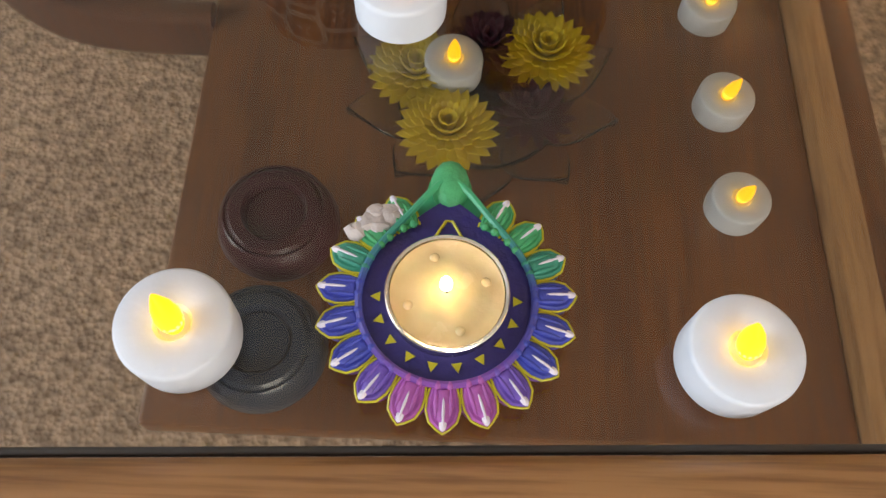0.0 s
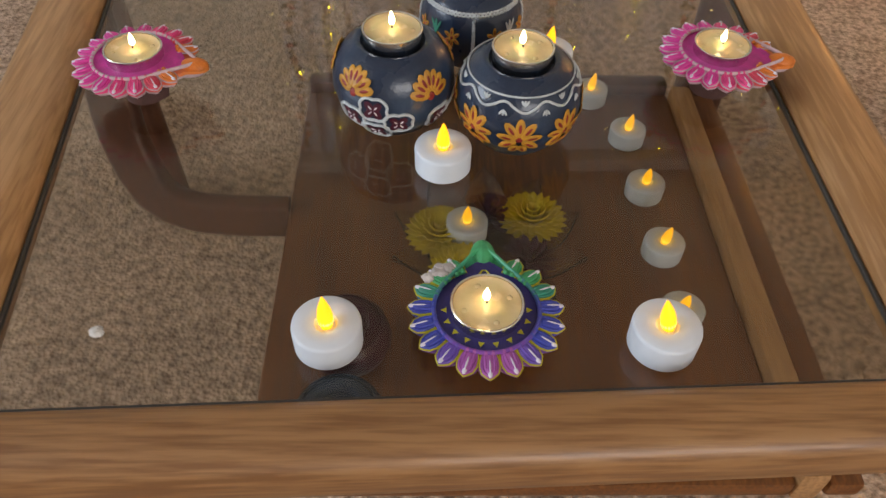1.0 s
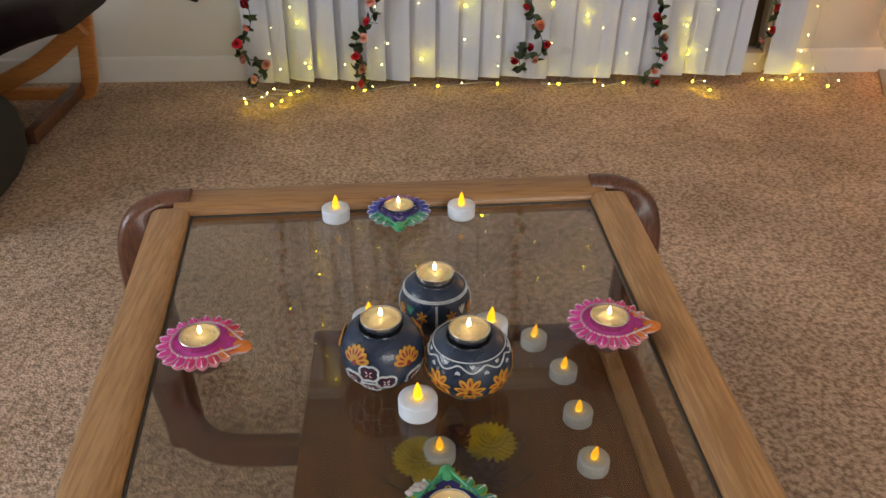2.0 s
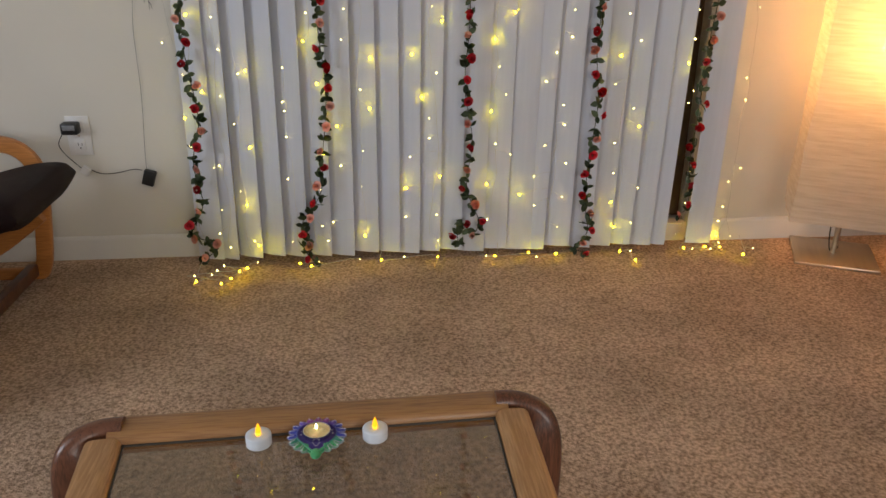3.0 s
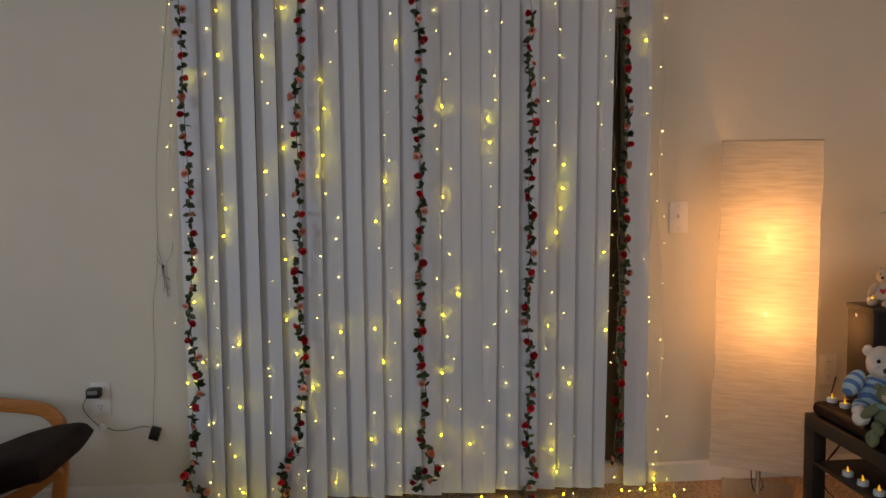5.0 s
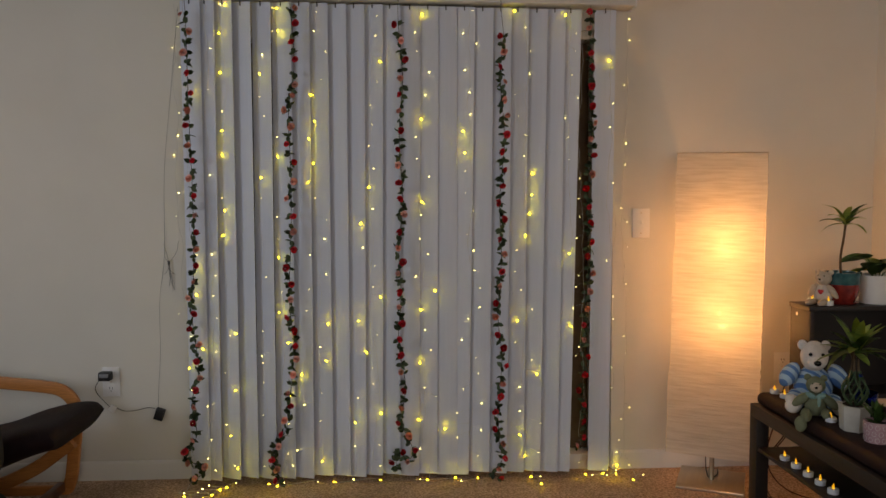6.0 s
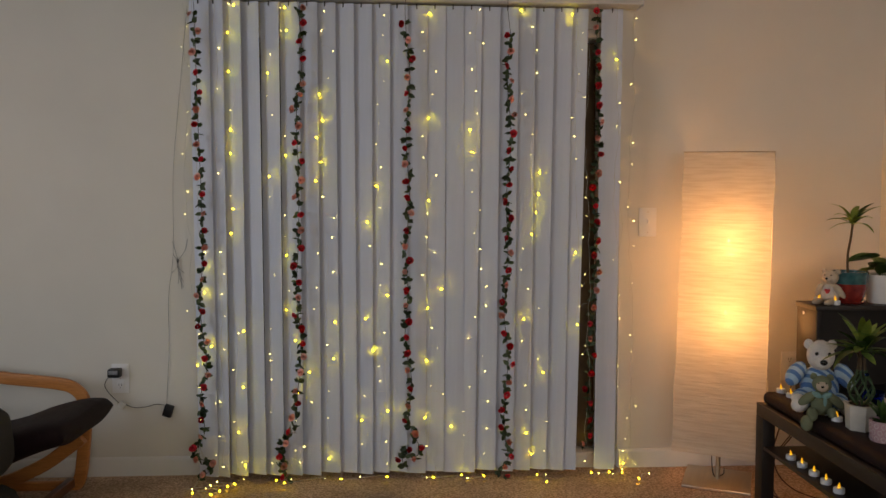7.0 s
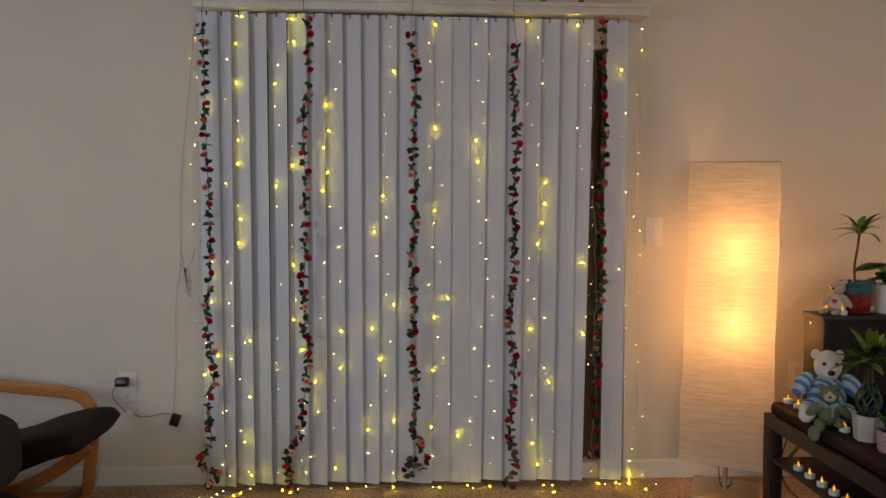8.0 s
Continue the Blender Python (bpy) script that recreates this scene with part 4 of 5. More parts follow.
def lotus_petal():
    bm = bmesh.new()
    rows, cols = 8, 6
    g = []
    for i in range(rows + 1):
        t = i / rows
        w = 0.019 * math.sin(math.pi * (0.12 + 0.88 * t) ** 0.9) if t < 1 else 0
        line = []
        for j in range(cols + 1):
            s = j / cols * 2 - 1
            line.append(bm.verts.new((s * w, 0.036 + 0.046 * t, 0.004 + 0.022 * t ** 1.4 + 0.006 * s * s)))
        g.append(line)
    for i in range(rows):
        for j in range(cols):
            bm.faces.new((g[i][j], g[i][j + 1], g[i + 1][j + 1], g[i + 1][j]))
    bmesh.ops.remove_doubles(bm, verts=bm.verts[:], dist=1e-5)
    bmesh.ops.solidify(bm, geom=bm.faces[:], thickness=0.0014)
    return finish(bm)


LP = lotus_petal()
LP.materials.append(M["clear"])
for i in range(10):
    part("lotus_petal", LP, None, lotus, m=pose(0, 0, 0, 0, 0, 36 * i))


def bloom_mesh(r, h, layers, per):
    """A full flower head of narrow petals."""
    bm = bmesh.new()
    for k in range(layers):
        t = k / max(1, layers - 1)
        for i in range(per - 2 * k):
            a = 2 * math.pi * (i + 0.5 * k) / (per - 2 * k)
            tilt = radians(12 + 62 * t)
            L = r * (1 - 0.35 * t)
            m = Matrix.Rotation(a, 4, "Z") @ Matrix.Rotation(-tilt, 4, "Y") @ Matrix.Translation((L * 0.55, 0, 0))
            ball(L * 0.5, r * 0.13, r * 0.04, (0, 0, h * 0.25), m, bm, 8, 5)
    return finish(bm)


YB, MB = bloom_mesh(0.031, 0.02, 6, 24), bloom_mesh(0.026, 0.02, 5, 14)
YB.materials.append(surf("yellow_petals", (0.85, 0.70, 0.015), (0.66, 0.48, 0.01), 120, 0.6, 0.2, 400, spread=0.1))
MB.materials.append(surf("maroon_petals", (0.10, 0.010, 0.030), (0.05, 0.005, 0.016), 120, 0.6, 0.2, 400, spread=0.15))
for me, x, y, t in ((YB, 0.040, 0.030, 10), (YB, -0.020, -0.030, 40), (YB, -0.040, 0.012, 75), (MB, 0.032, -0.016, 20), (MB, 0.004, 0.036, 60)):
    f = part("flower_head", me, None, None, m=pose(0.208 + x, 0.607 + y, SHELF + 0.010, 0, 0, t))
    tagged(f, "yellow chrysanthemum flower head in the clear bowl" if me is YB else "dark maroon flower head in the clear bowl", "flower", "flower heads in the lotus bowl")
tealight(0.190, 0.617, SHELF + 0.020, 0, 6, "tealights on the lower shelf", "among flowers")


def low_holder(x, y, tone, label):
    h_ = thing("candle_holder", (x, y, SHELF), label, "candle holder", "round candle holders on the lower shelf")
    part("body", lathe([(0, 0), (0.022, 0), (0.030, 0.008), (0.034, 0.020), (0.031, 0.032), (0.024, 0.038), (0.018, 0.038), (0.016, 0.030), (0, 0.030)], 36), tone, h_)
    part("rings", tube([Vector((0.0275 * math.cos(a * 0.2), 0.0275 * math.sin(a * 0.2), 0.036)) for a in range(31)], 0.0012, 5), tone, h_)
    part("tray", lathe([(0, 0.0305), (0.0155, 0.0305), (0.0155, 0.033), (0.006, 0.0335), (0, 0.034)], 24), tone, h_)


low_holder(0.096, 0.510, surf("maroon_lacquer", (0.085, 0.010, 0.022), (0.04, 0.006, 0.012), 30, 0.35, 0.1, 300), "maroon lacquered round candle holder on the lower shelf")
low_holder(0.096, 0.438, NAVY, "navy lacquered round candle holder on the lower shelf")

# ---- rose garlands on the blind ----
STEM = surf("garland_stem", (0.035, 0.05, 0.02), (0.02, 0.03, 0.012), 60, 0.6, 0.1)
LEAFM = surf("silk_leaf", (0.095, 0.135, 0.065), (0.055, 0.085, 0.040), 80, 0.55, 0.25, 500, spread=0.35)
ROSER = surf("red_silk_rose", (0.72, 0.025, 0.045), (0.50, 0.014, 0.028), 90, 0.6, 0.2, 400, spread=0.25)
ROSEP = surf("peach_silk_rose", (0.86, 0.48, 0.40), (0.74, 0.36, 0.29), 90, 0.6, 0.2, 400, spread=0.2)


def rose_mesh(material):
    """One rolled strip of silk: tight in the middle, flaring and ruffled outside."""
    bm = bmesh.new()
    steps, rows = 74, 5
    grid = []
    for i in range(steps + 1):
        t = i / steps
        a = 2 * math.pi * 3.4 * t
        lobe = abs(math.sin(a * 1.18 + 0.4))
        line = []
        for j in range(rows + 1):
            h = j / rows
            flare = t ** 1.3 * h ** 1.5
            r = 0.0016 + 0.0062 * t * h ** 0.5 + 0.0085 * flare * (0.75 + 0.35 * lobe)
            z = 0.0015 + 0.0125 * h * (1 - 0.55 * t) - 0.0050 * flare * t + 0.0018 * lobe * h
            line.append(bm.verts.new((r * math.cos(a), r * math.sin(a), z)))
        grid.append(line)
    for i in range(steps):
        for j in range(rows):
            bm.faces.new((grid[i][j], grid[i + 1][j], grid[i + 1][j + 1], grid[i][j + 1]))
    bmesh.ops.solidify(bm, geom=bm.faces[:], thickness=0.0005)
    me = finish(bm, angle=70)
    me.materials.append(material)
    return me


def leaf_mesh():
    bm = bmesh.new()
    L, W = 0.026, 0.0085
    rows = 6
    mid_, lf, rt = [], [], []
    for i in range(rows + 1):
        t = i / rows
        w = W * math.sin(math.pi * min(1, 0.06 + 0.94 * t)) ** 0.8 if i < rows else 0.0004
        z = -0.006 * t * t
        mid_.append(bm.verts.new((0, L * t, z)))
        lf.append(bm.verts.new((-w, L * t - 0.001, z + 0.0026)))
        rt.append(bm.verts.new((w, L * t - 0.001, z + 0.0026)))
    for i in range(rows):
        bm.faces.new((lf[i], mid_[i], mid_[i + 1], lf[i + 1]))
        bm.faces.new((mid_[i], rt[i], rt[i + 1], mid_[i + 1]))
    bmesh.ops.solidify(bm, geom=bm.faces[:], thickness=0.0005)
    me = finish(bm)
    me.materials.append(LEAFM)
    return me


RR, RP, LF = rose_mesh(ROSER), rose_mesh(ROSEP), leaf_mesh()


def garland(pts, seed, label, hook):
    rg = random.Random(seed)
    g = thing("rose_garland", (0, 0, 0), label, "garland", "rose garlands hung over the blind")
    path = smooth_path([Vector(q) + Vector((rg.uniform(-0.008, 0.008), 0, 0)) for q in pts], 14)
    part("stem", tube(path, 0.0014, 5), STEM, g)
    part("hook_wire", tube([Vector(hook), Vector(hook).lerp(path[0], 0.5) + Vector((-0.004, 0, 0)), path[0]], 0.0011, 5), M["darkwire"], g)
    dist, k, nxt = 0.0, 0, 0.012
    for a, b in zip(path, path[1:]):
        dist += (b - a).length
        if dist < nxt:
            continue
        nxt = dist + rg.uniform(0.022, 0.031)
        k += 1
        side = rg.choice((-1, 1))
        if k % 2:
            me = RR if (k // 2) % 2 == rg.choice((0, 0, 0, 1)) else RP
            s = rg.uniform(0.85, 1.2)
            part("rose", me, None, g, m=pose(a.x + side * rg.uniform(0.004, 0.016), a.y - 0.012, a.z + rg.uniform(-0.006, 0.006), 90 + rg.uniform(-35, 35), rg.uniform(-45, 45), rg.uniform(-40, 40)) @ Matrix.Diagonal((s, s, s, 1)))
        for j in range(4 if k % 2 == 0 else 2):
            s = rg.uniform(0.8, 1.2)
            part("leaf", LF, None, g, m=pose(a.x, a.y - 0.006, a.z, 90 + rg.uniform(-40, 25), 0, 0) @ pose(0, 0, 0, rg.uniform(-30, 30), rg.uniform(-50, 50), rg.uniform(0, 360)) @ Matrix.Diagonal((s, s, s, 1)))
    return g


GY = 2.415
LBL = "hanging silk garland of red and peach roses with leaves"
garland([(-0.290, GY, 1.96), (-0.300, GY, 1.70), (-0.296, GY, 1.45), (-0.283, GY, 1.20), (-0.290, GY, 0.95), (-0.302, GY, 0.72), (-0.285, GY, 0.50), (-0.318, GY, 0.36), (-0.292, GY, 0.22), (-0.335, GY, 0.12), (-0.272, GY, 0.075), (-0.330, GY - 0.01, 0.012)], 1, LBL, (-0.29, 2.398, rail_z(0.5) + 0.04))
garland([(0.120, GY, 1.985), (0.130, GY, 1.75), (0.118, GY, 1.55), (0.122, GY, 1.30), (0.106, GY, 1.05), (0.095, GY, 0.80), (0.112, GY, 0.58), (0.098, GY, 0.38), (0.080, GY, 0.25), (0.015, GY, 0.145), (0.035, GY, 0.10), (0.022, GY, 0.055), (0.060, GY - 0.02, 0.004)], 2, LBL, (0.12, 2.398, rail_z(0.5) + 0.04))
garland([(0.569, GY, 1.925), (0.580, GY, 1.70), (0.566, GY, 1.45), (0.575, GY, 1.20), (0.556, GY, 1.0), (0.572, GY, 0.80), (0.560, GY, 0.60), (0.574, GY, 0.42), (0.568, GY, 0.26), (0.612, GY, 0.14), (0.580, GY, 0.095), (0.540, GY, 0.14), (0.532, GY, 0.075), (0.560, GY, 0.045)], 3, LBL, (0.57, 2.398, rail_z(0.5) + 0.04))
garland([(1.005, GY, 1.875), (0.992, GY, 1.70), (1.004, GY, 1.45), (0.988, GY, 1.20), (0.996, GY, 0.95), (0.975, GY, 0.72), (0.984, GY, 0.52), (0.968, GY, 0.32), (0.975, GY, 0.16), (0.995, GY, 0.085), (0.950, GY, 0.03), (0.985, GY - 0.01, 0.012)], 4, LBL, (0.985, 2.398, rail_z(0.5) + 0.04))
garland([(1.366, GY + 0.02, 1.985), (1.360, GY + 0.02, 1.70), (1.372, GY + 0.02, 1.45), (1.350, GY + 0.02, 1.20), (1.364, GY + 0.02, 0.95), (1.342, GY + 0.02, 0.70), (1.352, GY + 0.02, 0.48), (1.338, GY + 0.02, 0.32), (1.345, GY + 0.02, 0.17), (1.315, GY + 0.02, 0.13)], 5, LBL, (1.366, 2.398, rail_z(0.5) + 0.04))

# ---- curtain of fairy lights ----
def bulb_mesh(r, material):
    bm = bmesh.new()
    bmesh.ops.create_icosphere(bm, subdivisions=1, radius=r)
    me = finish(bm)
    me.materials.append(material)
    return me


BULB = bulb_mesh(0.0025, M["led"])
BRIGHT = bulb_mesh(0.0036, M["led_near"])
rl = random.Random(11)
LG = "strings of the fairy light curtain"


def bulb(parent, at, near=False):
    s = 1 if near else rl.uniform(0.75, 1.1)
    part("bulb", BRIGHT if near else BULB, None, parent, m=pose(*at, rl.uniform(-60, 60), rl.uniform(-60, 60), 0) @ Matrix.Diagonal((s, s, s, 1)))


def fairy_string(x, bulbs):
    """A hanging wire at x; bulbs: height, sideways offset in millimetres, and how it faces the blind (2: shines on it, 0: away from it)."""
    st = thing("fairy_light_string", (0, 0, 0), "lit warm yellow fairy light string on clear wire", "string light", LG)
    off = {0: 0.026, 1: 0.012, 2: 0.027}
    places = [Vector((x + d / 1000, blind_front(x + d / 1000, z) - off[g], z)) for z, d, g in bulbs]
    low = min(q.z for q in places)
    pts, z, drift = [], rail_z(x) - 0.005, 0.0
    while z > max(0.03, low - 0.03):
        drift = 0.75 * drift + rl.uniform(-0.010, 0.010)
        pts.append(Vector((x + drift, (2.425 if -0.34 < x < 1.47 else 2.54) + rl.uniform(-0.006, 0.004), z)))
        z -= 0.055
    path = smooth_path(pts, 3)
    w = tube(path, 0.0006, 4)
    for q in places:
        c = min(path, key=lambda v: abs(v.z - q.z - 0.02))
        tube([c, c.lerp(q, 0.5) + Vector((0, 0, 0.006)), q], 0.0004, 3, bm=w)
    part("wire", w, M["wire"], st)
    for q, b in zip(places, bulbs):
        bulb(st, q, b[2] == 2)


fairy_string(-0.378, [(1.935, 12, 1), (1.849, -14, 1), (1.768, 15, 1), (1.573, 11, 0), (1.478, 4, 0), (1.398, -20, 1), (1.235, 0, 0), (1.137, -12, 0), (0.717, -14, 0)])
fairy_string(-0.305, [(1.641, 16, 2), (1.302, -1, 1), (1.068, 1, 1), (0.978, 18, 1), (0.909, 16, 2), (0.811, 16, 2), (0.631, -18, 1), (0.582, 40, 2), (0.498, -24, 2), (0.401, -21, 1), (0.258, -22, 1), (0.121, -41, 1)])
fairy_string(-0.221, [(1.824, 15, 1), (1.659, 4, 1), (1.309, -1, 1), (0.979, 0, 1), (0.889, 14, 1), (0.805, 6, 0), (0.709, 15, 1), (0.567, 8, 1), (0.340, -18, 1), (0.335, -35, 1), (0.193, -21, 0), (0.113, -35, 0), (0.063, -5, 0)])
fairy_string(-0.163, [(2.002, 2, 0), (1.995, 25, 2), (1.887, -5, 2), (1.727, -6, 2), (1.569, -2, 0), (1.489, -3, 2), (1.391, -5, 2), (1.214, -14, 1), (1.160, 2, 2), (1.058, -10, 2), (0.646, 35, 2), (0.636, 11, 0), (0.477, -16, 0), (0.406, 30, 2), (0.254, -16, 0), (0.209, 2, 2), (0.082, 17, 0), (0.069, 31, 2)])
fairy_string(-0.012, [(1.801, 15, 1), (1.722, 4, 2), (1.629, 0, 0), (1.549, 20, 0), (1.296, 2, 2), (1.211, 3, 0), (0.882, 13, 1), (0.652, -5, 0), (0.543, -14, 1), (0.517, -7, 0), (0.434, -6, 0), (0.293, -11, 0), (0.072, -10, 0)])
fairy_string(0.062, [(1.991, -16, 0), (1.988, 5, 2), (1.898, -15, 0), (1.896, 10, 2), (1.463, -4, 0), (1.383, -3, 2), (1.132, -11, 0), (1.042, -11, 0), (0.963, -7, 2), (0.815, 2, 0), (0.731, -11, 2), (0.603, 25, 2), (0.379, 36, 2), (0.252, 20, 1), (0.128, 18, 0), (0.071, 34, 1)])
fairy_string(0.217, [(1.977, 10, 1), (1.896, 0, 0), (1.810, 48, 0), (1.701, 25, 1), (1.636, -15, 2), (1.528, -3, 2), (1.455, -25, 2), (1.354, -12, 2), (1.276, -32, 2), (1.210, -5, 0), (1.119, 39, 1), (1.038, 29, 1), (0.974, -29, 0), (0.892, 34, 1), (0.826, -38, 1), (0.737, -49, 0), (0.681, 39, 2), (0.582, 4, 0), (0.523, 32, 2), (0.466, -74, 2), (0.383, 8, 0), (0.332, -67, 1), (0.263, 0, 0), (0.137, -101, 0), (0.089, 5, 2)])
fairy_string(0.449, [(1.956, 28, 0), (1.875, 21, 0), (1.771, 39, 2), (1.687, 24, 0), (1.595, -5, 1), (1.513, 3, 0), (1.428, -12, 1), (1.332, 6, 1), (1.254, -13, 2), (1.163, 0, 1), (1.102, -50, 2), (1.001, -42, 0), (0.924, 5, 0), (0.835, -1, 0), (0.792, 30, 2), (0.691, -64, 2), (0.633, 14, 0), (0.555, -32, 2), (0.487, -9, 0), (0.419, -7, 1), (0.361, -72, 0), (0.294, 26, 2), (0.254, -86, 2), (0.159, 17, 0), (0.146, -87, 1), (0.065, 21, 0)])
fairy_string(0.656, [(1.966, 7, 2), (1.892, -22, 1), (1.812, -15, 0), (1.728, 34, 0), (1.635, 19, 1), (1.534, 2, 2), (1.461, -24, 0), (1.371, -20, 0), (1.297, 32, 0), (1.191, 0, 2), (1.136, -5, 0), (1.036, -10, 0), (0.971, 23, 1), (0.875, -28, 1), (0.816, 53, 2), (0.735, -7, 2), (0.650, 9, 0), (0.562, 33, 0), (0.507, -13, 2), (0.399, 5, 0), (0.362, 56, 0), (0.262, -22, 2), (0.134, -16, 0)])
fairy_string(0.858, [(1.980, 15, 0), (1.889, -25, 1), (1.845, 31, 0), (1.738, -16, 1), (1.646, 0, 0), (1.557, 5, 1), (1.486, -27, 2), (1.394, -20, 2), (1.318, -18, 0), (1.228, -18, 0), (1.149, 16, 0), (1.053, -11, 0), (0.984, 15, 0), (0.899, 20, 0), (0.824, 41, 0), (0.740, 41, 1), (0.692, -7, 1), (0.600, -36, 1), (0.524, 24, 0), (0.455, 36, 1), (0.392, -32, 0), (0.325, 48, 1), (0.282, -59, 1), (0.221, -110, 2), (0.205, 43, 1), (0.181, -57, 0), (0.099, 30, 0)])
fairy_string(1.092, [(1.980, -44, 2), (1.911, 1, 0), (1.822, 25, 1), (1.726, 23, 1), (1.639, -41, 1), (1.549, -27, 0), (1.467, 2, 0), (1.381, -5, 0), (1.307, 33, 2), (1.217, 29, 2), (1.138, 19, 2), (1.047, 0, 2), (0.985, -36, 0), (0.893, -41, 1), (0.813, -17, 0), (0.730, 30, 0), (0.683, -33, 2), (0.588, -38, 1), (0.511, 28, 0), (0.452, 50, 2), (0.392, -23, 1), (0.291, -23, 0), (0.238, 67, 0), (0.187, -23, 2), (0.091, 1, 2), (0.110, 55, 0)])
fairy_string(1.284, [(1.962, -25, 2), (1.887, 21, 0), (1.815, 19, 0), (1.716, 5, 0), (1.622, 32, 1), (1.539, -21, 1), (1.459, -11, 0), (1.364, -5, 0), (0.966, -4, 2), (0.658, 3, 2)])
fairy_string(1.331, [(1.287, 1, 0), (1.201, 1, 1), (1.122, 2, 0), (1.033, -20, 0), (0.869, -2, 0), (0.821, -14, 0), (0.734, -33, 0), (0.560, 0, 0), (0.521, -12, 0), (0.280, 24, 0), (0.164, 24, 0), (0.047, 3, 0)])
fairy_string(1.455, [(1.777, -9, 2), (1.598, 9, 0), (1.501, 0, 1), (1.265, 12, 0), (0.934, -10, 1)])
fairy_string(1.550, [(1.971, 10, 0), (1.881, 11, 0), (1.691, -10, 0), (1.438, 0, 0), (1.346, -2, 0), (1.158, -20, 0), (1.096, 8, 0), (0.988, 11, 0), (0.823, 5, 0), (0.590, -3, 0), (0.514, 6, 0), (0.269, 26, 0), (0.216, -12, 0), (0.121, -19, 0), (0.067, -29, 0), (0.004, 28, 0), (0.007, -28, 2)])
fairy_string(1.497, [(0.768, 1, 0), (0.667, 2, 0), (0.451, -2, 0), (0.359, -1, 0)])
# lead wire along the headrail, and the loose ends on the carpet
lead = thing("fairy_light_lead", (0, 0, 0), "clear lead wire of the fairy lights along the headrail", "cable", LG)
part("wire", tube([Vector((-0.36 + 0.08 * i, 2.397, rail_z(-0.36 + 0.08 * i) + 0.050 + 0.003 * (i % 3))) for i in range(25)], 0.0008, 4), M["wire"], lead)
LOOSE = (
    ((-0.316, 2.275), (-0.277, 2.329), (-0.213, 2.304), (-0.265, 2.360), (-0.190, 2.341), (-0.249, 2.400), (-0.170, 2.376), (-0.330, 2.320), (-0.235, 2.250), (-0.140, 2.420)),
    ((0.002, 2.394), (0.064, 2.411), (0.040, 2.370), (0.203, 2.425)),
    ((0.275, 2.410), (0.354, 2.425), (0.470, 2.420)),
    ((0.668, 2.406), (0.640, 2.425), (0.789, 2.420), (0.813, 2.400), (0.886, 2.420)),
    ((1.116, 2.420), (1.156, 2.420), (1.148, 2.343)),
    ((1.355, 2.430), (1.384, 2.420), (1.432, 2.425), (1.443, 2.405), (1.490, 2.430), (1.500, 2.466)),
    ((1.543, 2.357), (1.600, 2.400)),
)
for spots in LOOSE:
    ends = thing("fairy_light_end", (0, 0, 0), "loose lit end of a fairy light string on the carpet", "string light", LG)
    run = []
    for x, y in spots:
        run += [Vector((x + rl.uniform(-0.03, 0.02), y + rl.uniform(0.0, 0.03), 0.004)), Vector((x, y, rl.uniform(0.000, 0.008)))]
    part("wire", tube(smooth_path([Vector((spots[0][0] + 0.01, 2.425, 0.05))] + run, 5), 0.0008, 5), M["wire"], ends)
    for k in range(1, len(run), 2):
        bulb(ends, run[k] + Vector((0, 0, 0.003)), k % 4 == 1)
# purple clips on top of the headrail
for x in (0.905, 1.11, 1.27):
    clip = thing("clip", (x, 2.42, rail_z(x) + 0.040), "small purple plastic clip on the headrail", "clip", "clips on the headrail")
    part("body", box(-0.012, 0.012, -0.006, 0.006, 0, 0.020, 0.004), paint(0.05, 0.035, 0.22), clip)
    part("wing", ball(0.010, 0.004, 0.009, (0.006, 0, 0.022)), paint(0.05, 0.035, 0.22), clip)

# ---- wall fittings ----
def outlet(x, z, tall=0.130, wide=0.075):
    o = thing("wall_outlet", (x, WALL_Y, z), "white plastic wall outlet plate", "outlet")
    part("plate", box(-wide / 2, wide / 2, -0.006, 0, -tall / 2, tall / 2, 0.003), M["plastic"], o)
    for dz in (0.030, -0.030):
        r = part("receptacle", box(-0.017, 0.017, -0.0085, -0.006, dz - 0.021, dz + 0.021, 0.002), M["plastic"], o)
        for dx in (-0.006, 0.006):
            part("slot", box(dx - 0.001, dx + 0.001, -0.0092, -0.0086, dz - 0.002, dz + 0.007), M["black"], r)
        part("ground_hole", lathe([(0, 0), (0.0022, 0), (0.0022, 0.0006), (0, 0.0006)], 10), M["black"], r, m=pose(0, -0.0086, dz - 0.010, 90))
    part("screw", lathe([(0, 0), (0.003, 0), (0.002, 0.0012), (0, 0.0014)], 12), M["steel"], o, m=pose(0, -0.006, 0, 90))
    return o


outlet(-0.697, 0.420)
outlet(2.279, 0.438)
sw = thing("light_switch", (1.627, WALL_Y, 1.090), "white plastic toggle light switch plate", "light switch")
part("plate", box(-0.039, 0.039, -0.006, 0, -0.064, 0.064, 0.003), M["plastic"], sw)
part("toggle", box(-0.005, 0.005, -0.017, -0.006, -0.004, 0.012, 0.002), M["plastic"], sw)
for dz in (-0.045, 0.045):
    part("screw", lathe([(0, 0), (0.003, 0), (0.002, 0.0012), (0, 0.0014)], 12), M["steel"], sw, m=pose(0, -0.006, dz, 90))
ch = thing("charger", (-0.707, WALL_Y - 0.0086, 0.452), "black plug-in charger with a thin dark cable", "charger")
part("body", box(-0.030, 0.022, -0.042, -0.0005, -0.020, 0.018, 0.006), M["black"], ch)
part("face", box(-0.022, 0.016, -0.0435, -0.0425, -0.004, 0.012, 0.0003), paint(0.25, 0.26, 0.28), ch)
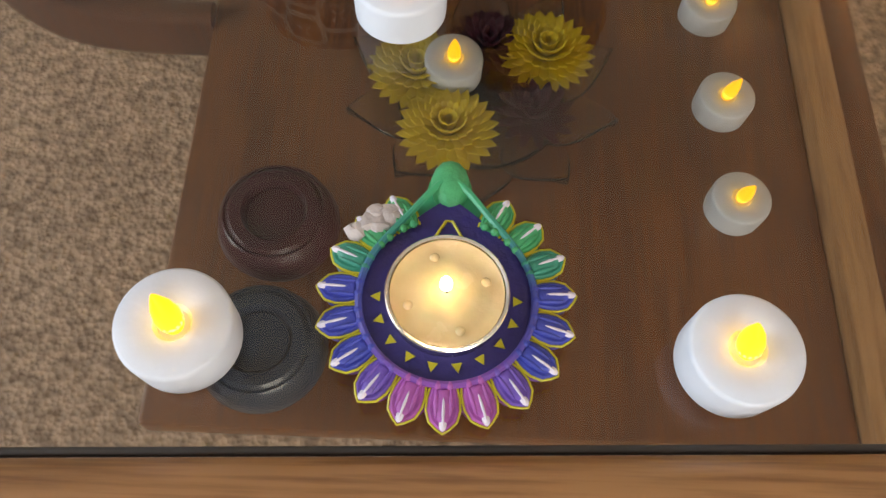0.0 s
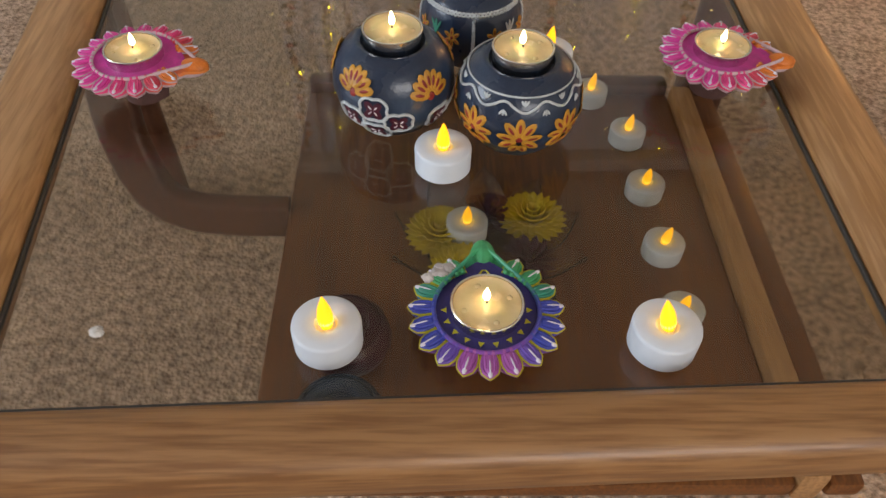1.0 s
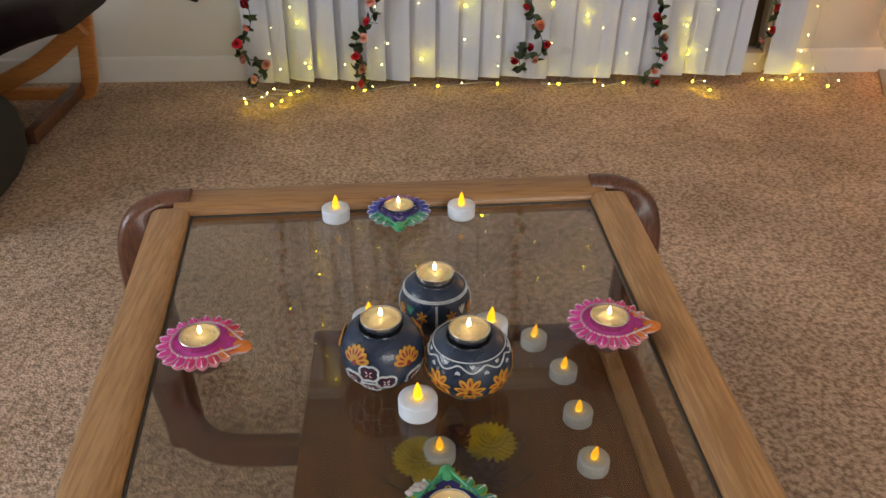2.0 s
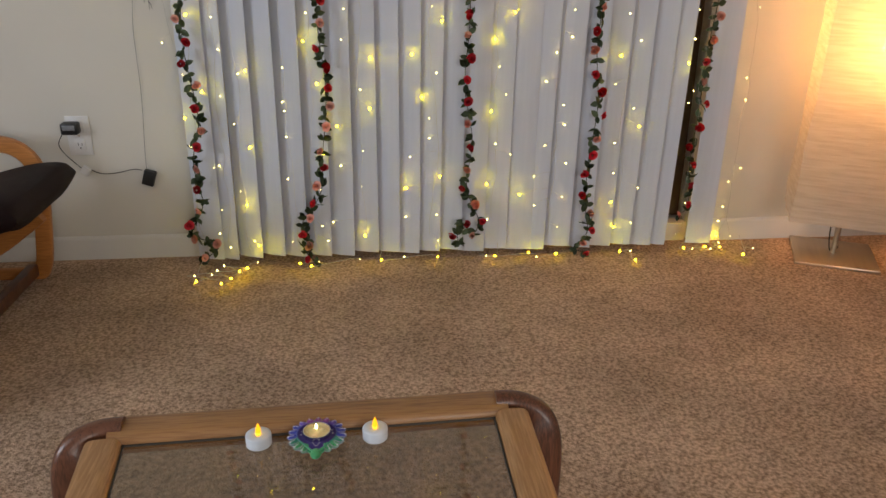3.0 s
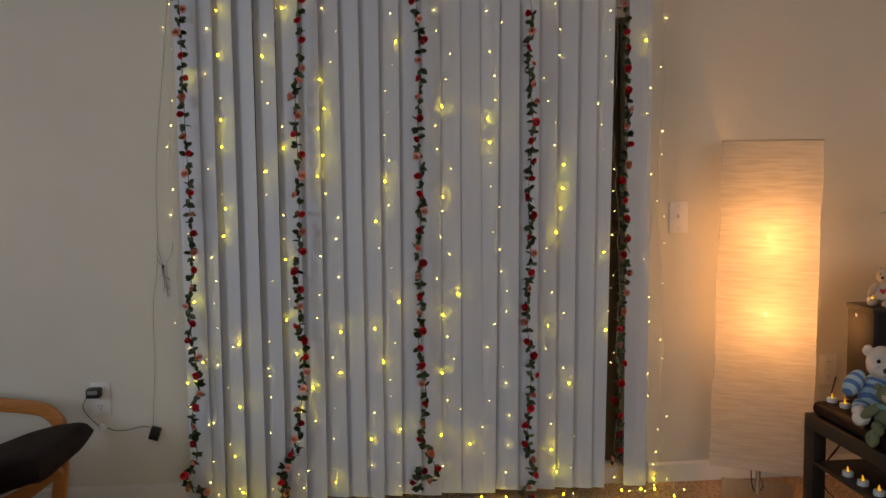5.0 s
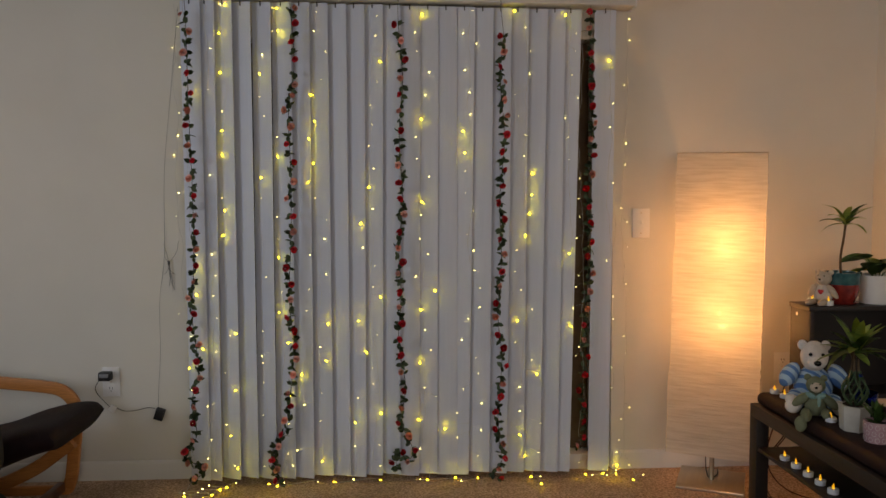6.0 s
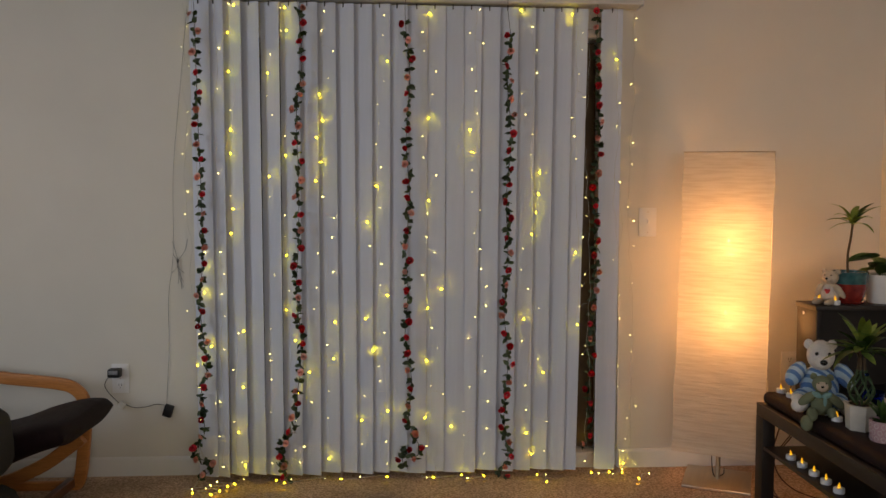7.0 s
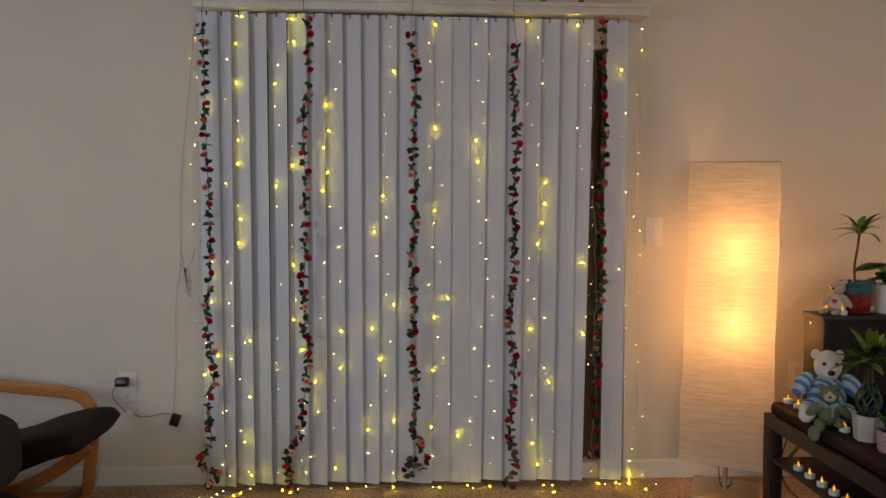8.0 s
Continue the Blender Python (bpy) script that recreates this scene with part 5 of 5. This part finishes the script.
part("cable", tube(smooth_path([Vector((-0.026, -0.03, -0.014)), Vector((-0.045, -0.03, -0.05)), Vector((-0.036, -0.02, -0.085)), Vector((-0.005, -0.018, -0.122)), Vector((0.008, -0.018, -0.135))], 6), 0.0016, 6), M["darkwire"], ch)
cn = thing("cable_connector", (-0.690, WALL_Y - 0.016, 0.305), "clear white plastic cable connector with a dark lead", "connector")
part("shell", box(-0.014, 0.014, -0.007, 0.007, -0.014, 0.014, 0.003), M["plastic"], cn, m=pose(0, 0, 0, 0, 35, 0))
part("cable", tube(smooth_path([Vector((0.016, 0, 0.003)), Vector((0.05, 0, -0.012)), Vector((0.10, 0, -0.010)), Vector((0.15, 0.004, 0.0)), Vector((0.178, 0.004, -0.004))], 6), 0.0015, 6), M["darkwire"], cn)
cb = thing("control_box", (-0.492, WALL_Y - 0.012, 0.275), "small black control box hanging on a thin wire", "control box")
part("body", box(-0.019, 0.019, -0.011, 0.011, -0.026, 0.026, 0.003), M["black"], cb, m=pose(0, 0, 0, 0, 18, 0))
part("wire", tube(smooth_path([Vector((-0.005, 0, 0.026)), Vector((-0.003, 0.006, 0.10)), Vector((0.010, 0.006, 0.28)), Vector((0.014, 0.006, 0.50)), Vector((0.040, 0.006, 0.70)), Vector((0.050, 0.006, 1.05)), Vector((0.090, 0.0, 1.40)), Vector((0.135, -0.02, 1.74))], 6), 0.0006, 5), M["darkwire"], cb)
bd = thing("wire_bundle", (-0.433, WALL_Y - 0.010, 0.935), "twisted bundle of thin spare wire against the wall", "cable")
rb = random.Random(6)
for k in range(9):
    a = radians(rb.choice((80, 95, 110, 250, 270, 285)) + rb.uniform(-20, 20))
    L = rb.uniform(0.05, 0.14)
    part("strand", tube(smooth_path([Vector((0, 0, 0)), Vector((0.45 * L * math.cos(a) + rb.uniform(-0.015, 0.015), 0, 0.5 * L * math.sin(a))), Vector((L * math.cos(a), 0.004, L * math.sin(a)))], 5), 0.0008, 4), M["darkwire"], bd)
part("tie", ball(0.005, 0.004, 0.010), M["darkwire"], bd)

# ---- grey floor cushion in front of the armchair ----
fc = thing("floor_cushion", (-1.062, 1.68, FLOOR), "stacked dark grey cloth floor cushions beside the armchair", "cushion")


def lump(w, d, hgt, z, seed):
    bm = bmesh.new()
    bmesh.ops.create_uvsphere(bm, u_segments=32, v_segments=18, radius=1.0)
    for v in bm.verts:
        c = v.co.copy()
        q = Vector([math.copysign(abs(t) ** 0.55, t) for t in c])
        k = 1 + 0.04 * noise.noise(c * 2 + Vector((seed, 0, 0)))
        v.co = Vector((q.x * w * k, q.y * d * k, z + hgt * (q.z * (1 + 0.06 * noise.noise(c * 3)) + 1)))
    return bm


part("lower_cushion", lump(0.30, 0.26, 0.125, 0.0, 1), M["sofa"], fc)
part("upper_cushion", lump(0.285, 0.25, 0.145, 0.250, 5), M["sofa"], fc)

# ---- things on the bench ----
PADT = PAD - 0.002
for x, y, z, w in ((2.026, 2.105, PADT, "pad"), (2.031, 2.035, PADT, "pad"), (2.040, 1.800, PADT, "pad"), (2.036, 1.722, PADT, "pad"), (2.19, 2.030, CT, "box"), (2.170, 2.110, CT, "box")):
    tealight(x, y, z, 300 * x, 6, "tealights on the bench", "on a pad" if w == "pad" else "on a box")
for y in (1.942, 1.859, 1.775, 1.696, 1.616):
    tealight(1.990, y, 0.225, 300 * y, 7, "tealights on the bench shelf", "on a shelf")

FUR = {k: surf("plush_" + k, c, tuple(q * 0.75 for q in c), 260, 0.95, 0.9, 900, big=30) for k, c in dict(white=(0.85, 0.84, 0.82), cream=(0.62, 0.53, 0.42), green=(0.20, 0.23, 0.14), shirt=(0.70, 0.66, 0.62)).items()}
EYE = surf("bead_eye", (0.006, 0.005, 0.005), None, 20, 0.15, 0)
m, n, l, p = nodes_of("striped_knit")
tc = n.new("ShaderNodeTexCoord")
wv = n.new("ShaderNodeTexWave"); wv.bands_direction = "DIAGONAL"
wv.inputs["Scale"].default_value, wv.inputs["Distortion"].default_value = 14.0, 0.8
l.new(tc.outputs["Object"], wv.inputs["Vector"])
ramp = n.new("ShaderNodeValToRGB"); ramp.color_ramp.interpolation = "CONSTANT"
ramp.color_ramp.elements[0].color, ramp.color_ramp.elements[1].color = (0.10, 0.22, 0.48, 1), (0.42, 0.58, 0.72, 1)
ramp.color_ramp.elements[1].position = 0.45
l.new(wv.outputs[0], ramp.inputs[0]); l.new(ramp.outputs[0], p.inputs["Base Color"])
nz = n.new("ShaderNodeTexNoise"); nz.inputs["Scale"].default_value = 400
bp = n.new("ShaderNodeBump"); bp.inputs["Strength"].default_value, bp.inputs["Distance"].default_value = 0.8, 0.002
l.new(tc.outputs["Object"], nz.inputs["Vector"]); l.new(nz.outputs[0], bp.inputs["Height"]); l.new(bp.outputs[0], p.inputs["Normal"])
p.inputs["Roughness"].default_value = 0.9
KNIT = m


def plush(name, at, rz, label, blobs, mats, category="teddy bear"):
    """One soft toy mesh; blobs: slot, centre, radii, tilt about x and y."""
    bm = bmesh.new()
    for slot, c, r, tx, ty in blobs:
        own = ball(*r, c, pose(0, 0, 0, tx, ty, 0), None, 18, 12)
        for f in own.faces:
            f.material_index = slot
        join(bm, own)
    for v in bm.verts:
        v.co += v.co.normalized() * 0.0016 * noise.noise(v.co * 160)
    me = finish(bm)
    for q in mats:
        me.materials.append(q)
    ob = part(name, me, None)
    ob.matrix_basis = pose(*at, 0, 0, rz)
    return tagged(ob, label, category, "soft toys on the bench")


plush("teddy_bear", (2.075, 1.915, PADT), -18, "sitting white teddy bear in a blue striped sweater", [
    (1, (0, 0, 0.075), (0.066, 0.058, 0.078), 0, 0), (0, (0, -0.012, 0.190), (0.047, 0.046, 0.056), 0, 0),
    (0, (-0.039, 0, 0.228), (0.017, 0.011, 0.019), 0, 0), (0, (0.039, 0, 0.228), (0.017, 0.011, 0.019), 0, 0),
    (0, (0, -0.052, 0.172), (0.030, 0.024, 0.024), 0, 0), (2, (0, -0.074, 0.176), (0.013, 0.008, 0.010), 0, 0),
    (2, (-0.021, -0.056, 0.204), (0.0065, 0.005, 0.0065), 0, 0), (2, (0.021, -0.056, 0.204), (0.0065, 0.005, 0.0065), 0, 0),
    (1, (-0.082, -0.010, 0.118), (0.030, 0.030, 0.050), 0, 30), (1, (0.082, -0.010, 0.118), (0.030, 0.030, 0.050), 0, -30),
    (1, (-0.062, -0.040, 0.036), (0.030, 0.060, 0.030), 10, 10), (0, (-0.082, -0.105, 0.026), (0.028, 0.022, 0.026), 0, 0), (0, (-0.084, -0.090, 0.045), (0.024, 0.020, 0.018), 0, 0),
    (1, (0.060, -0.050, 0.032), (0.028, 0.058, 0.030), 0, 0), (0, (0.066, -0.11, 0.028), (0.024, 0.022, 0.026), 0, 0)], [FUR["white"], KNIT, EYE])
plush("teddy_bear", (2.022, 1.800, PADT), -25, "small green teddy bear with a teal ribbon on the pad", [
    (0, (0, 0, 0.045), (0.036, 0.030, 0.046), 0, 0), (0, (0, -0.008, 0.112), (0.032, 0.028, 0.030), 0, 0), (3, (0, -0.030, 0.108), (0.020, 0.015, 0.018), 0, 0),
    (0, (-0.026, 0, 0.136), (0.012, 0.008, 0.012), 0, 0), (0, (0.026, 0, 0.136), (0.012, 0.008, 0.012), 0, 0),
    (1, (-0.011, -0.035, 0.120), (0.003, 0.003, 0.003), 0, 0), (1, (0.011, -0.035, 0.120), (0.003, 0.003, 0.003), 0, 0), (1, (0, -0.045, 0.110), (0.005, 0.003, 0.004), 0, 0),
    (0, (-0.046, -0.014, 0.058), (0.016, 0.016, 0.040), 20, 45), (0, (0.046, -0.010, 0.056), (0.016, 0.016, 0.040), 15, -45),
    (0, (-0.030, -0.045, 0.012), (0.018, 0.040, 0.018), 12, 0), (0, (-0.048, -0.072, -0.014), (0.020, 0.018, 0.028), 0, 0), (0, (0.034, -0.040, 0.020), (0.018, 0.040, 0.018), 0, 0),
    (2, (-0.016, -0.030, 0.078), (0.018, 0.006, 0.010), 0, 25), (2, (0.016, -0.030, 0.078), (0.018, 0.006, 0.010), 0, -25), (2, (0.010, -0.036, 0.060), (0.006, 0.003, 0.020), 0, 0)],
    [FUR["green"], EYE, paint(0.20, 0.36, 0.34), FUR["cream"]])
plush("teddy_bear", (2.195, 2.075, CT), -50, "small cream teddy bear in a white shirt with a red heart", [
    (1, (0, 0, 0.038), (0.034, 0.028, 0.042), 0, 0), (0, (0, -0.004, 0.100), (0.030, 0.028, 0.028), 0, 0), (0, (0, -0.028, 0.096), (0.016, 0.014, 0.013), 0, 0),
    (0, (-0.024, 0.002, 0.122), (0.011, 0.007, 0.011), 0, 0), (0, (0.024, 0.002, 0.122), (0.011, 0.007, 0.011), 0, 0), (2, (0, -0.042, 0.098), (0.005, 0.003, 0.004), 0, 0),
    (2, (-0.011, -0.026, 0.110), (0.003, 0.003, 0.003), 0, 0), (2, (0.011, -0.026, 0.110), (0.003, 0.003, 0.003), 0, 0),
    (0, (-0.038, -0.012, 0.050), (0.012, 0.012, 0.032), 20, 30), (0, (0.038, -0.012, 0.050), (0.012, 0.012, 0.032), 20, -30),
    (0, (-0.022, -0.060, 0.012), (0.013, 0.046, 0.012), 0, 0), (0, (0.022, -0.060, 0.012), (0.013, 0.046, 0.012), 0, 0),
    (3, (-0.005, -0.029, 0.052), (0.006, 0.003, 0.006), 0, 0), (3, (0.005, -0.029, 0.052), (0.006, 0.003, 0.006), 0, 0), (3, (0, -0.029, 0.046), (0.006, 0.003, 0.007), 0, 0)],
    [FUR["cream"], FUR["shirt"], EYE, paint(0.5, 0.02, 0.03)])

# ---- pot plants ----
PLANT = surf("plant_leaf", (0.085, 0.17, 0.035), (0.045, 0.10, 0.022), 60, 0.4, 0.15, 400, spread=0.3, coat=0.15)
PLANTY = surf("variegated_leaf", (0.38, 0.46, 0.10), (0.16, 0.28, 0.06), 40, 0.4, 0.15, 400, (4, 0.2, 1), spread=0.3)
BARK = surf("plant_stem", (0.11, 0.075, 0.04), (0.06, 0.04, 0.02), 90, 0.8, 0.4, 300)
SOIL = surf("potting_soil", (0.03, 0.02, 0.014), (0.012, 0.008, 0.006), 200, 0.95, 0.9, 400)


def blade(L, W, droop, material, rows=9):
    """A long arching leaf that starts along +x."""
    bm = bmesh.new()
    a, b, c = [], [], []
    for i in range(rows + 1):
        t = i / rows
        w = W * (math.sin(math.pi * (0.12 + 0.88 * t)) ** 0.7 if i < rows else 0.02)
        q = Vector((L * (t - 0.25 * droop * t * t), 0, L * (0.15 * t - droop * 0.6 * t * t)))
        a.append(bm.verts.new(q + Vector((0, -w, 0.25 * w)))); b.append(bm.verts.new(q)); c.append(bm.verts.new(q + Vector((0, w, 0.25 * w))))
    for i in range(rows):
        bm.faces.new((a[i], b[i], b[i + 1], a[i + 1])); bm.faces.new((b[i], c[i], c[i + 1], b[i + 1]))
    bmesh.ops.solidify(bm, geom=bm.faces[:], thickness=0.0006)
    me = finish(bm)
    me.materials.append(material)
    return me


def rosette(parent, at, blades, count, seed, lo, hi, smin=0.75):
    rg = random.Random(seed)
    for i in range(count):
        s = rg.uniform(smin, 1.1)
        part("leaf", rg.choice(blades), None, parent, m=pose(*at) @ pose(0, 0, rg.uniform(-0.01, 0.01), 0, 0, 137.5 * i + rg.uniform(-15, 15)) @ pose(0, 0, 0, rg.uniform(-15, 15), -rg.uniform(lo, hi), 0) @ Matrix.Diagonal((s, s, s, 1)))


glaze = surf("teal_to_red_glaze", (0.30, 0.03, 0.02), (0.12, 0.012, 0.012), 40, 0.22, 0.1, 200, coat=0.5)
teal_glaze = surf("teal_glaze", (0.04, 0.14, 0.15), (0.02, 0.07, 0.085), 40, 0.2, 0.1, 200, coat=0.5)
pt = thing("dracaena", (2.275, 2.090, CT), "young dracaena in a red and teal glazed pot", "plant", "pot plants")
part("pot", lathe([(0, 0), (0.040, 0), (0.046, 0.004), (0.056, 0.030), (0.063, 0.062), (0.064, 0.085), (0.058, 0.085), (0.055, 0.06), (0, 0.06)], 36), glaze, pt, "red glazed lower pot")
part("pot_collar", lathe([(0.0635, 0.075), (0.0655, 0.082), (0.066, 0.108), (0.068, 0.112), (0.068, 0.122), (0.061, 0.122), (0.058, 0.088), (0.058, 0.075)], 36), teal_glaze, pt, "teal glazed collar")
part("saucer", lathe([(0, -0.001), (0.052, -0.001), (0.060, 0.006), (0.058, 0.008), (0.05, 0.003), (0, 0.003)], 32), glaze, pt)
part("soil", lathe([(0, 0.108), (0.0575, 0.105), (0.0575, 0.100), (0, 0.100)], 24), SOIL, pt)
part("stem", tube(smooth_path([Vector((-0.005, 0, 0.10)), Vector((-0.008, 0, 0.18)), Vector((0.002, 0, 0.25)), Vector((0.008, 0, 0.305))], 6), 0.0045, 8), BARK, pt)
rosette(pt, (0.008, 0, 0.305), [blade(0.135, 0.0115, 0.45, PLANTY), blade(0.12, 0.0105, 0.8, PLANTY), blade(0.12, 0.011, 0.6, PLANT)], 17, 3, -5, 70)

def heart_leaf(L, material):
    bm = bmesh.new()
    rows, g = 8, []
    for i in range(rows + 1):
        t = i / rows
        w = L * 0.42 * (math.sin(math.pi * (0.18 + 0.82 * t)) ** 0.75 if i < rows else 0.01)
        g.append([bm.verts.new((L * t - (0.10 * L * abs(s) if i == 0 else 0), s * w, 0.10 * L * s * s - 0.25 * L * t * t)) for s in (-1, -0.5, 0, 0.5, 1)])
    for i in range(rows):
        for j in range(4):
            bm.faces.new((g[i][j], g[i][j + 1], g[i + 1][j + 1], g[i + 1][j]))
    bmesh.ops.solidify(bm, geom=bm.faces[:], thickness=0.0006)
    me = finish(bm)
    me.materials.append(material)
    return me


pw = thing("pothos", (2.405, 2.080, CT), "leafy pothos in a plain white pot", "plant", "pot plants")
part("pot", lathe([(0, 0), (0.054, 0), (0.056, 0.003), (0.066, 0.110), (0.062, 0.110), (0.058, 0.09), (0, 0.09)], 36), M["plastic"], pw, "white pot")
part("soil", lathe([(0, 0.098), (0.060, 0.096), (0.058, 0.088), (0, 0.088)], 24), SOIL, pw)
HL = [heart_leaf(0.085, PLANT), heart_leaf(0.065, PLANTY)]
rg = random.Random(9)
for i in range(15):
    a = 137.5 * i
    rad, zz = rg.uniform(0.01, 0.05), 0.115 + rg.uniform(0.0, 0.06)
    base_ = Vector((rad * math.cos(radians(a)), rad * math.sin(radians(a)), zz))
    part("stalk", tube([Vector((base_.x * 0.3, base_.y * 0.3, 0.095)), base_ * 0.75 + Vector((0, 0, 0.03)), base_], 0.0012, 5), PLANT, pw)
    part("leaf", rg.choice(HL), None, pw, m=pose(*base_, 0, 0, a) @ pose(0, 0, 0, rg.uniform(-25, 25), rg.uniform(-45, 35), 0))

br = thing("braided_dracaena", (2.062, 1.630, PADT), "braided dracaena with woven canes in a white faceted pot", "plant", "pot plants")
hexo = [(0.050 * math.cos(radians(60 * i + 20)), 0.050 * math.sin(radians(60 * i + 20))) for i in range(6)]
hp = prism([(x * 0.86, y * 0.86) for x, y in hexo], 0, 0.085, inset=-0.14)
part("pot", hp, surf("white_concrete", (0.55, 0.55, 0.52), (0.46, 0.46, 0.43), 40, 0.7, 0.3, 200), br, "white faceted pot")
part("soil", lathe([(0, 0.0862), (0.036, 0.0858), (0.036, 0.0851), (0, 0.0851)], 20), SOIL, br)
CANE = surf("green_cane", (0.035, 0.085, 0.03), (0.02, 0.045, 0.015), 60, 0.5, 0.2, 300)
for i in range(7):
    for sgn in (-1, 1):
        pts = []
        for k in range(9):
            t = k / 8
            a = 2 * math.pi * i / 7 + sgn * 1.5 * t
            r = 0.014 + 0.030 * math.sin(math.pi * min(1, t * 1.1)) * (1 - 0.35 * t)
            pts.append(Vector((r * math.cos(a), r * math.sin(a), 0.084 + 0.115 * t)))
        part("cane", tube(smooth_path(pts, 3), 0.0030, 6), CANE, br)
for i in range(5):
    a = 2 * math.pi * i / 5
    part("upper_cane", tube(smooth_path([Vector((0.012 * math.cos(a), 0.012 * math.sin(a), 0.195)), Vector((0.010 * math.cos(a), 0.010 * math.sin(a), 0.24)), Vector((0.022 * math.cos(a), 0.022 * math.sin(a), 0.265))], 4), 0.0038, 6), BARK, br)
rosette(br, (0, 0, 0.262), [blade(0.15, 0.016, 0.55, PLANT), blade(0.13, 0.015, 1.0, PLANT), blade(0.14, 0.014, 0.3, PLANTY)], 34, 7, -15, 75)
part("glass_bead", ball(0.006, 0.006, 0.006, (0, -0.03, 0.19)), M["blueglass"], br)

pk = thing("succulent", (2.062, 1.505, PADT), "small green succulent in a pink patterned pot", "plant", "pot plants")
pink = surf("pink_ceramic", (0.50, 0.34, 0.36), (0.40, 0.24, 0.28), 30, 0.5, 0.2, 200)
part("pot", lathe([(0, 0), (0.034, 0), (0.036, 0.003), (0.040, 0.068), (0.037, 0.068), (0.035, 0.055), (0, 0.055)], 32), pink, pk, "pink pot with pale raised scrolls")
for row in range(3):
    for i in range(12):
        a = 2 * math.pi * (i + 0.5 * row) / 12
        r, z = 0.0370 + 0.0012 * row, 0.014 + 0.020 * row
        pts = [Vector(((r + 0.0006) * math.cos(a + 0.16 * math.cos(q)), (r + 0.0006) * math.sin(a + 0.16 * math.cos(q)), z + 0.0075 * math.sin(q))) for q in [2 * math.pi * k / 10 for k in range(10)]]
        part("scroll", tube(pts, 0.0008, 4, True), WHITE, pk)
part("soil", lathe([(0, 0.060), (0.0365, 0.059), (0.0355, 0.055), (0, 0.055)], 20), SOIL, pk)
rosette(pk, (0, 0, 0.062), [blade(0.070, 0.010, 0.1, PLANT), blade(0.060, 0.009, -0.2, PLANT)], 20, 12, 15, 80)
cup = solid("glass_tumbler", lathe([(0, 0), (0.030, 0), (0.033, 0.003), (0.037, 0.085), (0.0350, 0.085), (0.031, 0.008), (0, 0.008)], 32), M["blueglass"], "cobalt blue glass tumbler on the bench pad", "glass", (2.200, 1.790, PADT))

# cables under the bench
for k, pts in enumerate((((2.20, 2.20, 0.40), (2.14, 2.22, 0.25), (2.06, 2.22, 0.12), (2.12, 2.16, 0.02), (2.30, 2.05, -0.008)), ((2.24, 2.22, 0.42), (2.16, 2.26, 0.22), (2.02, 2.25, 0.05), (2.05, 2.14, -0.008), (2.20, 1.95, -0.008)), ((2.28, 2.50, 0.42), (2.20, 2.46, 0.2), (2.10, 2.35, 0.02), (2.05, 2.05, -0.008), (2.22, 1.80, -0.008)))):
    solid("power_cable", tube(smooth_path([Vector(q) for q in pts], 8), 0.0028, 6), M["cablered"], "dark maroon power cable looping behind the bench", "cable", group="power cables behind the bench")
